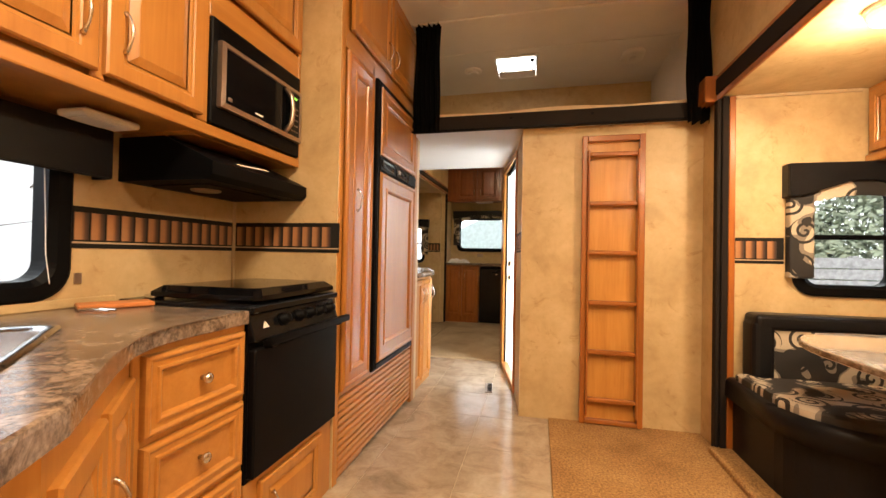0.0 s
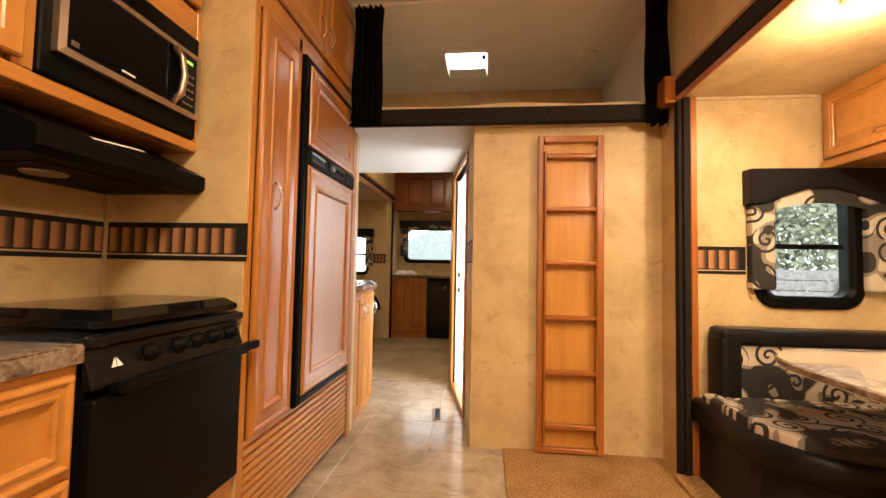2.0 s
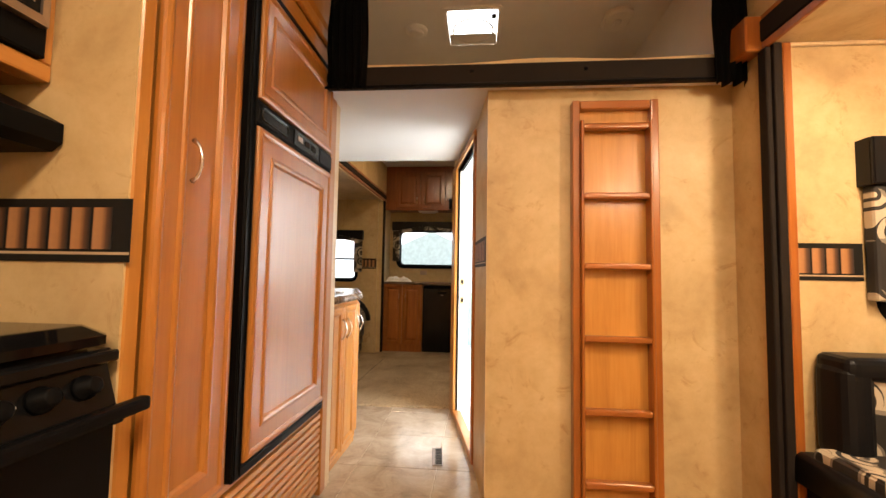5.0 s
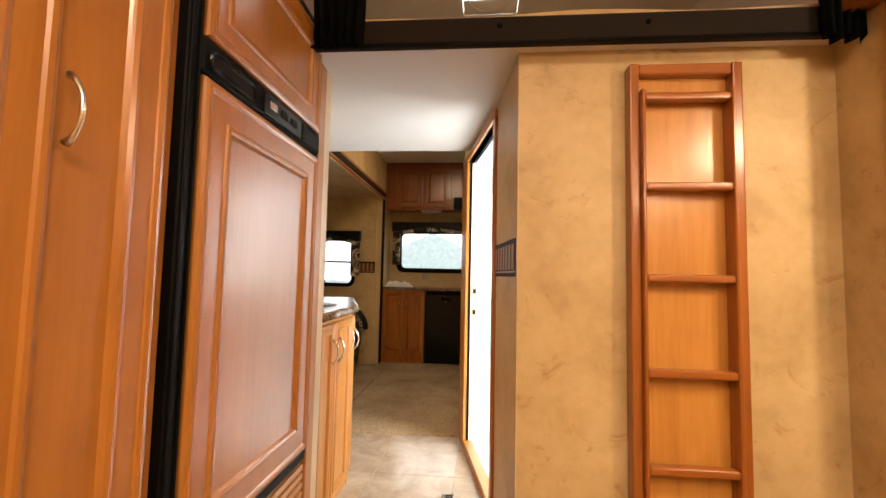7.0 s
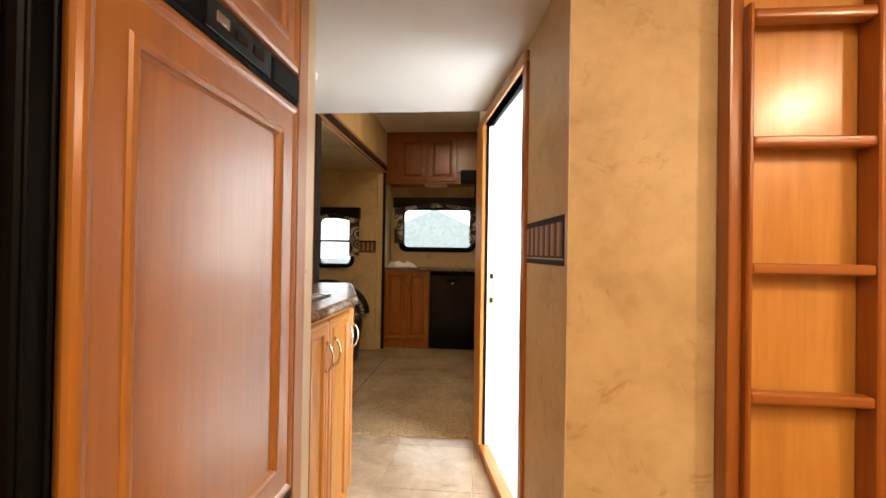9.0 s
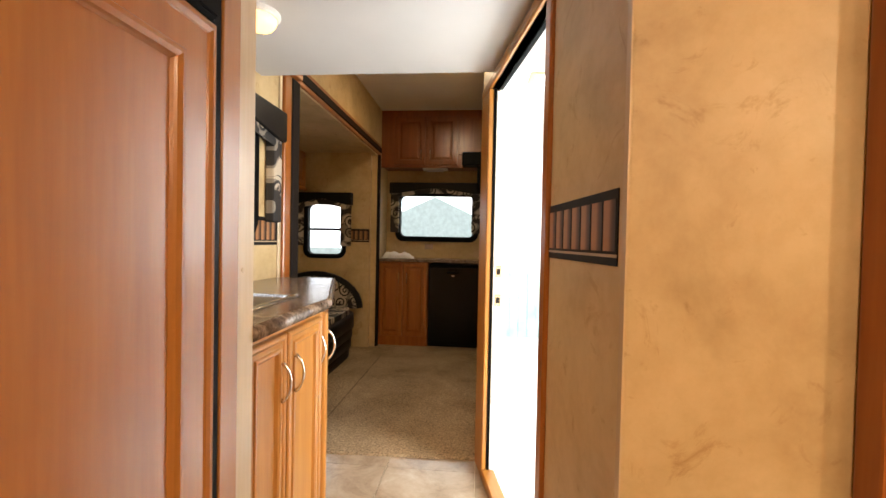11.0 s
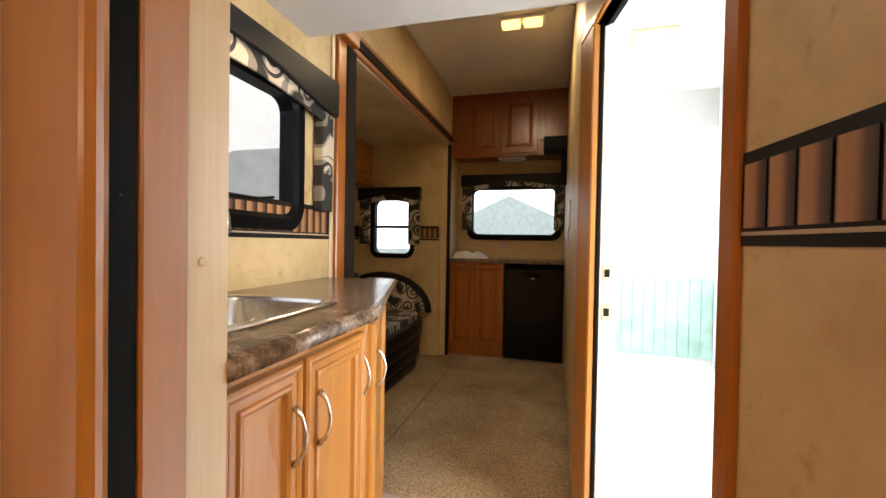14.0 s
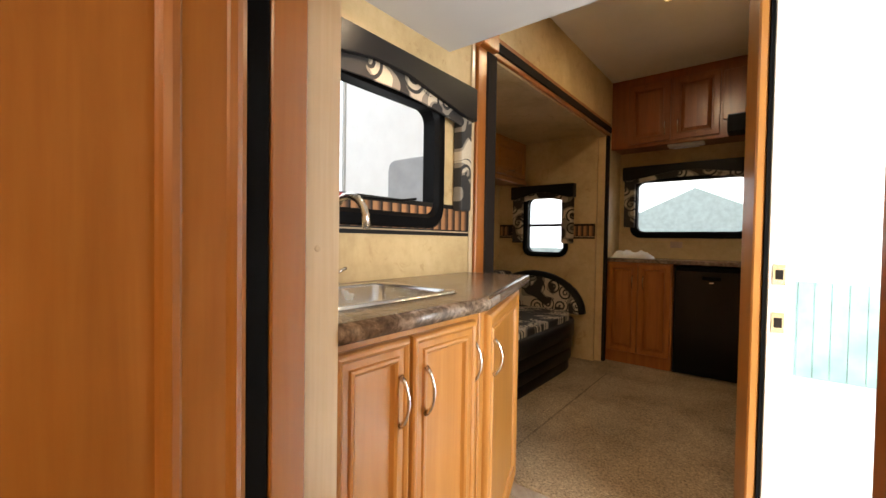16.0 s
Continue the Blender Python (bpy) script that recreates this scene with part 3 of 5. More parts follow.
for k in range(13):
    if mesh_board is None:
        o = part("board", bm_box(0, 0.097, -0.012, 0, 0, 0.76, 0.003), M_TEAL, teal)
        mesh_board = o.data
    else:
        o = new("board", mesh_board)
        o.parent = teal
    o.location = (0.1 * k, 0, 0)
vent_fan = thing("roof_vent", pose(0.15, 5.70, REAR_CEIL), "beige roof vent with a blue-tinted dome", "roof vent")
part("frame", bm_box(-0.15, 0.15, -0.12, 0.12, -0.02, 0, 0.006), M_CREAM, vent_fan)
part("dome", lathe([(0.10, -0.035), (0.10, -0.021), (0.06, -0.020)], 24), M_SKYLIGHT, vent_fan, "translucent dome")


# ---- windows ----
def window(name, m, w, h, label, mid=False, frame_w=0.05, r=0.07):
    """A black-framed rounded window; m places the opening's lower corner at the wall's inner face."""
    win = thing(name, m, label, "window", kind="structure")
    f = frame_w
    o = 0.012
    part("window_frame", rings([rrect(-f, w + f, -f, h + f, r + f * 0.6, 0), rrect(-f, w + f, -f, h + f, r + f * 0.6, -0.016), rrect(-f + 0.008, w + f - 0.008, -f + 0.008, h + f - 0.008, r + f * 0.5, -0.022), rrect(-0.006, w + 0.006, -0.006, h + 0.006, r, -0.022), rrect(o, w - o, o, h - o, r - 0.01, -0.006), rrect(o, w - o, o, h - o, r - 0.01, 0.06)], False, False), M_BLACK, win, "black plastic frame")
    hm = h * 0.5
    spans = ((o, hm - 0.012), (hm + 0.012, h - o)) if mid else ((o, h - o),)
    for a, b in spans:
        g = part("pane", bm_box(o, w - o, 0.040, 0.044, a, b), M_GLASS, win)
        g.visible_shadow = False
    if mid:
        part("mullion", bm_box(o, w - o, 0.022, 0.05, hm - 0.014, hm + 0.012, 0.003), M_BLACK, win)
        part("latch", bm_box(w * 0.42, w * 0.58, 0.010, 0.023, hm - 0.002, hm + 0.006, 0.002), M_BLACK, win)
    return win


def valance(name, m, w, drop, legs, label, cloth, tails=True):
    """A padded black box valance over a window with patterned side tails."""
    v = thing(name, m, label, "valance")
    tb = bmesh.new()
    rise = drop * 0.45 if tails else 0.0
    out = [(0, -drop), (w * 0.08, -drop), (w * 0.42, -drop + rise), (w * 0.58, -drop + rise), (w * 0.92, -drop), (w, -drop), (w, 0), (0, 0)]
    fa = [tb.verts.new((x, -0.075, z)) for x, z in out]
    fb = [tb.verts.new((x, -0.058, z)) for x, z in out]
    tb.faces.new(fa)
    tb.faces.new(fb[::-1])
    for k in range(8):
        tb.faces.new((fa[k], fb[k], fb[(k + 1) % 8], fa[(k + 1) % 8]))
    bmesh.ops.recalc_face_normals(tb, faces=tb.faces[:])
    bmesh.ops.bevel(tb, geom=tb.edges[:], offset=0.004, segments=2, affect="EDGES")
    part("face_board", tb, M_VINYLBLACK, v, "black leatherette cornice")
    part("top_board", bm_box(0, w, -0.058, 0, -0.02, 0), M_VINYLBLACK, v)
    for x in (0, w - 0.015):
        part("return", bm_box(x, x + 0.015, -0.058, 0, -drop, -0.02), M_VINYLBLACK, v)
    arch = bmesh.new()
    n = 24
    top, bot, topb, botb = [], [], [], []
    for k in range(n + 1):
        u = k / n
        x = 0.06 + (w - 0.12) * u
        lip = -drop - 0.045 + 0.05 * math.sin(math.pi * u)
        top.append(arch.verts.new((x, -0.054, -0.03)))
        bot.append(arch.verts.new((x, -0.054, lip)))
        topb.append(arch.verts.new((x, -0.046, -0.03)))
        botb.append(arch.verts.new((x, -0.046, lip)))
    for k in range(n):
        arch.faces.new((bot[k], bot[k + 1], top[k + 1], top[k]))
        arch.faces.new((topb[k], topb[k + 1], botb[k + 1], botb[k]))
        arch.faces.new((botb[k], botb[k + 1], bot[k + 1], bot[k]))
    if not tails:
        arch.free()
        return v
    part("arched_cloth", arch, cloth, v, "cream, grey and black scroll cloth")
    if tails:
        for x0 in (0.012, w - 0.012 - legs[0]):
            part("side_panel", bm_box(x0, x0 + legs[0], -0.056, -0.004, -drop - legs[1], -drop + 0.004, 0.012, 2), cloth, v, "scroll-patterned padded side")
    return v


window("window_1", FACE_X(WL, 0.33, 0.985), 0.59, 0.465, "black-framed kitchen window with rounded corners")
window("window_2", FACE_X(WL, 3.25, 1.21), 0.705, 0.49, "black-framed window over the hall sink")
window("window_3", FACE_Y(1.385, 2.585, 0.965), 0.415, 0.545, "black-framed dinette window with a sliding lower pane", True)
window("window_4", FACE_Y(-1.36, 6.90, 1.21), 0.895, 0.505, "black-framed wide rear window")
window("window_5", FACE_Y(-2.275, 6.36, 0.995), 0.405, 0.56, "black-framed window beside the sofa", True, 0.035)
valance("valance", FACE_Y(1.285, 2.585, 1.63), 0.68, 0.18, (0.115, 0.44), "black leatherette valance with scroll cloth over the dinette window", M_SCROLL_XZ)
valance("valance", FACE_Y(-2.425, 6.36, 1.665), 0.66, 0.13, (0.11, 0.44), "black valance with scroll cloth beside the sofa", M_SCROLL_XZ)
valance("valance", FACE_Y(-1.475, 6.90, 1.855), 1.09, 0.13, (0.10, 0.46), "black valance with scroll cloth over the rear window", M_SCROLL_XZ)
valance("valance", FACE_X(WL, 3.03, 1.835), 1.15, 0.155, (0.085, 0.43), "black valance with scroll cloth over the hall sink", M_SCROLL_XZ)
valance("valance", FACE_X(WL, 0.22, 1.50), 0.83, 0.165, (0.0, 0.0), "plain black valance over the kitchen window", M_SCROLL_XZ, False)


# ---- wallpaper border ----
def border(m, length, z0, z1, pitch=0.052, label="black border print with brown shaded tiles"):
    b = thing("wall_border", m, label, "wallpaper border", kind="structure")
    h = z1 - z0
    part("band", bm_box(0, length, -0.0025, 0, z0, z1), M_PRINTBLACK, b)
    part("line", bm_box(0, length, -0.0035, -0.0024, z0 + 0.016, z0 + 0.022), M_PRINTCREAM, b)
    me = None
    k = 0
    while 0.008 + pitch * (k + 1) <= length + 0.012:
        if me is None:
            o = part("tile", bm_box(0, pitch * 0.90, -0.0045, -0.0024, z0 + 0.028, z1 - 0.020), M_PRINT, b)
            me = o.data
        else:
            o = new("tile", me)
            o.parent = b
        o.location = (0.008 + pitch * k, 0, 0)
        k += 1


border(FACE_X(WL, 0.975, 0), 0.735, 1.10, 1.24)
border(FACE_Y(-1.50, 1.7055, 0), 0.565, 1.10, 1.24)
border(FACE_Y(1.05, 2.585, 0), 0.245, 1.085, 1.23)
border(FACE_Y(1.965, 2.585, 0), 0.33, 1.085, 1.23)
border(FACE_X(WL, 3.005, 0), 1.235, 1.13, 1.276)
border(FACE_Y(-1.80, 6.36, 0), 0.22, 1.142, 1.282)
border(FACE_Y(-2.59, 6.36, 0), 0.15, 1.142, 1.282)
bh = HALLW @ pose(WLEN, 0, 0, 0, 0, 180)
border(bh, WLEN - 0.03, 1.127, 1.275, 0.0595)


# ---- kitchen ----
PF = -0.945   # front of the pantry wall
pantry = thing("pantry_cabinet", pose(0, 0, 0), "tall honey maple pantry cabinet beside the refrigerator", "cabinet")
part("body", bm_box(WL, PF - 0.02, 1.714, 2.08, 0, CEIL), M_WOOD, pantry)
part("stile", bm_box(PF - 0.02, PF, 1.712, 1.752, 0, CEIL, 0.004), M_WOOD, pantry)
part("stile", bm_box(PF - 0.02, PF, 2.075, 2.106, 0.42, 2.16, 0.003), M_AMBER, pantry)
part("rail", bm_box(PF - 0.02, PF, 1.752, 2.87, 0.405, 0.43, 0.003), M_WOODH, pantry)
part("rail", bm_box(PF - 0.02, PF, 1.752, 2.87, 2.10, 2.20, 0.003), M_WOODH, pantry)
moulded_door(pantry, FACE_X(PF, 1.758, 0.435), 0.315, 1.655, M_AMBER, ("pull", 0.108, 0.935), 0.10)
structure("panel_pantry_side", bm_box(WL, PF - 0.004, 1.706, 1.7135, 0, CEIL), M_PAPER, "tan papered cabinet side", "wall panel")
structure("trim_kitchen_corner", bm_box(WL, WL + 0.012, 1.694, 1.706, 0.9, 1.5), M_CREAM, "cream corner bead", "trim")
overhead = thing("overhead_cabinet", pose(0, 0, 0), "honey maple cabinet over the refrigerator with two doors", "cabinet")
part("body", bm_box(WL, PF - 0.02, 2.08, 2.87, 2.12, CEIL), M_WOOD, overhead)
panel_door(overhead, FACE_X(PF, 1.80, 2.205), 0.515, 0.49, M_WOOD, ("pull", 0.47, 0.12))
panel_door(overhead, FACE_X(PF, 2.335, 2.205), 0.52, 0.49, M_WOOD, ("pull", 0.05, 0.12))
part("top_rail", bm_box(PF - 0.02, PF, 1.752, 2.87, 2.70, CEIL, 0.003), M_WOODH, overhead)

fridge = thing("refrigerator", pose(0, 0, 0), "built-in refrigerator with maple panel doors and black trim", "refrigerator")
part("body", bm_box(WL, PF - 0.02, 2.082, 2.868, 0.43, 2.10), M_BLACK, fridge)
for nm, a, b, c, d in (("trim", 2.107, 2.150, 0.43, 2.10), ("trim", 2.829, 2.868, 0.43, 2.10), ("trim", 2.150, 2.828, 2.075, 2.10), ("trim", 2.150, 2.828, 0.43, 0.462)):
    part(nm, bm_box(PF - 0.02, PF + (0.008 if a > 2.8 else 0.022), a, b, c, d, 0.004), M_BLACK, fridge, "black metal trim")
for y in (2.112, 2.142):
    part("lip", bm_box(PF + 0.021, PF + 0.027, y, y + 0.006, 0.44, 2.09, 0.002), M_BLACK, fridge)
moulded_door(fridge, FACE_X(PF + 0.010, 2.165, 0.470), 0.660, 1.107, M_AMBER, None, 0.112, "refrigerator_door")
moulded_door(fridge, FACE_X(PF + 0.010, 2.165, 1.672), 0.660, 0.398, M_AMBER, None, 0.095, "freezer_door")
ctl = part("control_strip", bm_box(PF - 0.01, PF + 0.026, 2.152, 2.827, 1.583, 1.666, 0.006), M_BLACK, fridge, "black control strip")
gr = [[(PF + 0.0262 + dx, y, z) for y, _, z in rrect(2.175 + n, 2.375 - n, 1.598 + n, 1.650 - n, 0.022 - n, 0)] for n, dx in ((0, 0), (0.003, 0.004), (0.010, 0.002), (0.013, -0.0))]
part("grip", rings(gr, False, True), M_BLACKGLOSS, ctl, "recessed black grip")
part("control_panel", bm_box(PF + 0.026, PF + 0.031, 2.415, 2.66, 1.592, 1.658, 0.002), M_BLACKGLOSS, ctl)
for k in range(3):
    part("button", bm_box(PF + 0.031, PF + 0.034, 2.445 + 0.068 * k, 2.485 + 0.068 * k, 1.616, 1.638, 0.001), M_STEEL if k == 0 else M_FELT, ctl)
part("end_plate", bm_box(PF + 0.026, PF + 0.030, 2.675, 2.824, 1.592, 1.658, 0.002), M_BLACK, ctl)
grille = thing("floor_grille", pose(PF - 0.012, 1.752, 0.03), "maple louvred grille under the refrigerator", "grille")
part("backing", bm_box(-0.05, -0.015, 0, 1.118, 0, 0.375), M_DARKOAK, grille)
slat = None
for k in range(11):
    if slat is None:
        o = part("slat", bm_box(-0.014, 0.014, 0, 1.116, 0, 0.024, 0.006, 2), M_WOODH, grille)
        slat = o.data
    else:
        o = new("slat", slat)
        o.parent = grille
    o.location = (0, 0, 0.005 + 0.0335 * k)
structure("panel_fridge_end", bm_box(WL, PF + 0.004, 2.932, 3.0, 0, CEIL - 0.0), M_CREAM, "cream end panel beside the refrigerator", "wall panel")
part("edge", bm_box(PF - 0.0195, PF + 0.010, 2.8685, 2.931, 0, CEIL, 0.003), M_AMBER, pantry)
part("screw_cover", lathe([(0.006, 0), (0.006, 0.001), (0.004, 0.002)], 12, "y"), M_CREAM, pantry).matrix_basis = FACE_X(PF + 0.0045, 2.955, 1.093)

# wall cabinets over the range
UF = -1.155
upper = thing("wall_cabinet", pose(0, 0, 0), "honey maple wall cabinets round the microwave", "cabinet")
part("body", bm_box(WL, UF - 0.02, -0.6, 1.135, 1.52, CEIL), M_WOOD, upper)
part("body", bm_box(WL, UF - 0.02, 1.135, 1.704, 1.95, CEIL), M_WOOD, upper)
part("bottom_rail", bm_box(UF - 0.045, UF, -0.6, 1.704, 1.505, 1.545, 0.006, 2), M_WOODH, upper)
part("shelf", bm_box(WL, UF - 0.045, 1.135, 1.704, 1.505, 1.53), M_WOODH, upper)
part("stile", bm_box(UF - 0.02, UF, 1.10, 1.145, 1.545, CEIL, 0.003), M_WOOD, upper)
part("stile", bm_box(UF - 0.02, UF, 0.765, 0.80, 1.545, CEIL, 0.003), M_WOOD, upper)
part("stile", bm_box(UF - 0.02, UF, 1.680, 1.704, 1.545, CEIL, 0.003), M_WOOD, upper)
part("rail", bm_box(UF - 0.02, UF, 1.145, 1.680, 1.925, 2.03, 0.003), M_WOODH, upper)
panel_door(upper, FACE_X(UF, 0.792, 1.56), 0.318, 0.66, M_WOOD, ("pull", 0.045, 0.13))
panel_door(upper, FACE_X(UF, 0.455, 1.56), 0.318, 0.66, M_WOOD, ("pull", 0.275, 0.13))
panel_door(upper, FACE_X(UF, 1.15, 2.045), 0.53, 0.30, M_WOOD, None)
micro = thing("microwave_oven", FACE_X(UF, 1.145, 1.548), "black and bronze-steel built-in microwave oven", "microwave oven")
part("body", bm_box(0, 0.535, -0.012, 0.32, 0, 0.375, 0.004), M_BLACK, micro)
part("door_frame", rings([[(x, y, z) for x, y, z in rect(0.495, 0.235, 0, 0)], [(x, y, z) for x, y, z in rect(0.495, 0.235, 0, -0.02)], rect(0.495, 0.235, 0.018, -0.024), rect(0.495, 0.235, 0.02, -0.018)], True, False), M_STEEL, micro, "bronze steel frame").matrix_basis = pose(0.025, -0.012, 0.062)
part("glass", bm_box(0.045, 0.37, -0.034, -0.012, 0.082, 0.277, 0.002), M_BLACKGLASS, micro, "black door glass")
cp = part("control_panel", bm_box(0.425, 0.50, -0.034, -0.012, 0.082, 0.277, 0.002), M_BLACKGLASS, micro)
part("clock", bm_box(0.445, 0.478, -0.0352, -0.0335, 0.248, 0.258), M_LEDGREEN, cp, "green lit digits")
for r in range(5):
    for c in range(3):
        part("key", bm_box(0.438 + 0.018 * c, 0.450 + 0.018 * c, -0.0352, -0.0335, 0.10 + 0.026 * r, 0.106 + 0.026 * r), M_STEEL, cp)
part("handle", tube([(0.395, -0.034, 0.085), (0.405, -0.055, 0.12), (0.408, -0.062, 0.18), (0.405, -0.055, 0.24), (0.395, -0.034, 0.275)], 0.011, 8), M_STEEL, micro, "curved steel handle", True)
part("badge", bm_box(0.20, 0.245, -0.0355, -0.0338, 0.094, 0.100), M_WHITE, micro)
part("badge", bm_box(0.055, 0.075, -0.0355, -0.0338, 0.092, 0.106), M_STEEL, micro)
for k in range(6):
    part("vent_slit", bm_box(0.03, 0.51, -0.0155, -0.0115, 0.313 + 0.009 * k, 0.317 + 0.009 * k), M_BLACKGLOSS, micro)

hood = thing("range_hood", FACE_X(WL, 1.125, 1.345), "black sloping range hood under the wall cabinet", "range hood")
hb = bmesh.new()
prof = [(-0.405, 0.018), (-0.405, 0.062), (-0.36, 0.085), (-0.20, 0.158), (0, 0.158), (0, 0.0), (-0.38, 0.0)]
lo = [hb.verts.new((0, y, z)) for y, z in prof]
hi = [hb.verts.new((0.575, y, z)) for y, z in prof]
hb.faces.new(lo[::-1])
hb.faces.new(hi)
for k in range(len(prof)):
    hb.faces.new((lo[k], lo[(k + 1) % 7], hi[(k + 1) % 7], hi[k]))
bmesh.ops.recalc_face_normals(hb, faces=hb.faces[:])
part("canopy", hb, M_BLACK, hood)
part("filter", bm_box(0.08, 0.50, -0.32, -0.06, -0.006, 0.0, 0.002), M_FELT, hood, "dark filter mesh")
part("light_lens", lathe([(0.05, -0.012), (0.055, -0.006), (0.055, 0.0)], 20), M_STEEL, hood).matrix_basis = pose(0.19, -0.20, 0)
strip = part("paper_slip", bm_box(0, 0.17, -0.0015, 0, 0, 0.02), M_WHITE, hood, "white paper slip")
strip.matrix_basis = pose(0.18, -0.365, 0.083, -65, -4, 0)
ucl = thing("cabinet_light", pose(-1.34, 0.93, 1.505), "white plastic under-cabinet light", "lamp")
part("housing", bm_box(-0.055, 0.055, -0.085, 0.085, -0.020, 0, 0.006), M_WHITE, ucl)
part("lens", bm_box(-0.042, 0.042, -0.07, 0.03, -0.025, -0.019, 0.004), M_HALLCEIL, ucl)

# range
stove = thing("gas_range", FACE_X(-0.955, 1.125, 0), "black gas range with a glass cooktop cover", "range")
part("body", bm_box(0.0, 0.565, 0.0, 0.52, 0.33, 0.895), M_BLACK, stove)
part("oven_door", bm_box(0.004, 0.561, -0.03, 0.002, 0.345, 0.775, 0.006), M_BLACK, stove, "matt black oven door")
part("handle", bm_box(0.03, 0.60, -0.075, -0.05, 0.785, 0.815, 0.008, 2), M_BLACK, stove, "black bar handle")
for x in (0.05, 0.52):
    part("handle_post", bm_box(x, x + 0.03, -0.06, -0.02, 0.775, 0.80, 0.003), M_BLACK, stove)
cpm = pose(0, -0.03, 0.80, -18, 0, 0)
cpan = part("control_panel", bm_box(0.0, 0.565, -0.0, 0.03, 0.0, 0.105, 0.004), M_BLACKGLOSS, stove)
cpan.matrix_basis = cpm
for k, x in enumerate((0.17, 0.27, 0.345, 0.42, 0.50)):
    kn = part("knob", lathe([(0.024, 0), (0.024, 0.008), (0.018, 0.012), (0.016, 0.03), (0.012, 0.032)], 18, "y"), M_BLACK, cpan, "", True)
    kn.matrix_basis = pose(x, 0.0, 0.055)
    part("mark", bm_box(x + 0.022, x + 0.04, -0.0012, 0.0, 0.053, 0.057), M_WHITE, cpan)
lg = bmesh.new()
for tri in (((0.055, 0.04), (0.068, 0.04), (0.068, 0.062)), ((0.071, 0.04), (0.086, 0.04), (0.072, 0.062))):
    a = [lg.verts.new((x, -0.0015, z)) for x, z in tri]
    lg.faces.new(a)
    b = [lg.verts.new((x, 0.0, z)) for x, z in tri]
    for i in range(3):
        lg.faces.new((a[i], b[i], b[(i + 1) % 3], a[(i + 1) % 3]))
part("emblem", lg, M_WHITE, cpan, "plain white triangular emblem")
part("cooktop", bm_box(-0.004, 0.569, -0.01, 0.545, 0.895, 0.92, 0.006), M_BLACKGLOSS, stove)
def lid_plan(i, c, z):
    return [(0.035 + c + i, i - 0.012, z), (0.565 - c - i, i - 0.012, z), (0.565 - i, c + i - 0.012, z), (0.565 - i, 0.44 - i, z), (0.035 + i, 0.44 - i, z), (0.035 + i, c + i - 0.012, z)]


lid = rings([lid_plan(0.012, 0.02, 0.927), lid_plan(0.0, 0.02, 0.931), lid_plan(0.0, 0.02, 0.948), lid_plan(0.028, 0.02, 0.970), lid_plan(0.034, 0.02, 0.971)], True, True)
part("cover", lid, M_BLACKGLASS, stove, "folded black glass cover")
for x in (0.06, 0.49):
    part("hinge", bm_box(x - 0.025, x + 0.025, 0.425, 0.475, 0.918, 0.936, 0.005), M_NICKEL, stove, "small steel hinge")
part("front_lip", bm_box(-0.004, 0.569, -0.024, -0.008, 0.893, 0.917, 0.004), M_BLACKGLOSS, stove)

base = thing("base_cabinet", pose(0, 0, 0), "honey maple base cabinet under the range", "cabinet")
part("body", bm_box(WL, -0.975, 1.125, 1.70, 0.0, 0.33), M_WOOD, base)
part("face_frame", bm_box(-0.975, -0.955, 1.125, 1.70, 0.0, 0.33, 0.003), M_WOOD, base)
panel_door(base, FACE_X(-0.955, 1.19, 0.045), 0.40, 0.265, M_WOOD, ("pull", 0.06, 0.15), 0.045)

drawers = thing("drawer_cabinet", pose(0, 0, 0), "honey maple drawer cabinet with round knobs", "cabinet")
part("body", bm_box(WL, -0.985, 0.74, 1.124, 0.0, 0.862), M_WOOD, drawers)
part("face_frame", bm_box(-0.985, -0.965, 0.74, 1.124, 0.0, 0.862, 0.003), M_WOOD, drawers)
for z, h in ((0.635, 0.205), (0.41, 0.205), (0.20, 0.19), (0.03, 0.15)):
    moulded_door(drawers, FACE_X(-0.965, 0.762, z), 0.345, h, M_WOODH, ("knob", 0.18, h / 2), 0.05, "drawer")

sinkcab = thing("corner_cabinet", pose(0, 0, 0), "honey maple corner sink cabinet with two doors", "cabinet")
CX0, CY0, CX1, CY1 = -0.965, 0.735, -0.60, 0.33
part("body", bm_prism([(WL, 0.735), (WL, -1.0), (CX1, -1.0), (CX1, CY1), (CX0, CY0)], 0.0, 0.862), M_WOOD, sinkcab)
dm = pose(CX1, CY1, 0, 0, 0, math.degrees(math.atan2(CY0 - CY1, CX0 - CX1)) + 0)
diag = math.hypot(CX0 - CX1, CY0 - CY1)
ang = math.degrees(math.atan2(CY0 - CY1, CX0 - CX1))
# the diagonal front looks towards the room; its own x runs from the near corner to the drawers
dm = lambda s, z: Matrix.Translation((CX1, CY1, 0)) @ pose(0, 0, 0, 0, 0, ang) @ pose(s, 0.004, z)
for s0, hx in ((0.02, 0.215), (0.285, 0.03)):
    fr = panel_door(sinkcab, dm(s0, 0.05) @ pose(0, 0, 0), 0.245, 0.75, M_WOOD, ("pull", hx, 0.56))
ctop = thing("kitchen_worktop", pose(0, 0, 0), "brown marbled laminate worktop with a rounded inner corner", "worktop")
edge = [(WL, 1.122), (WL, -1.0), (-0.52, -1.0), (-0.52, 0.15), (-0.535, 0.25), (-0.60, 0.36), (-0.80, 0.575), (-0.885, 0.68), (-0.925, 0.76), (-0.945, 0.85), (-0.948, 1.122)]
part("top", bm_prism(edge, 0.863, 0.905, 0.008, 2), M_COUNTER, ctop)
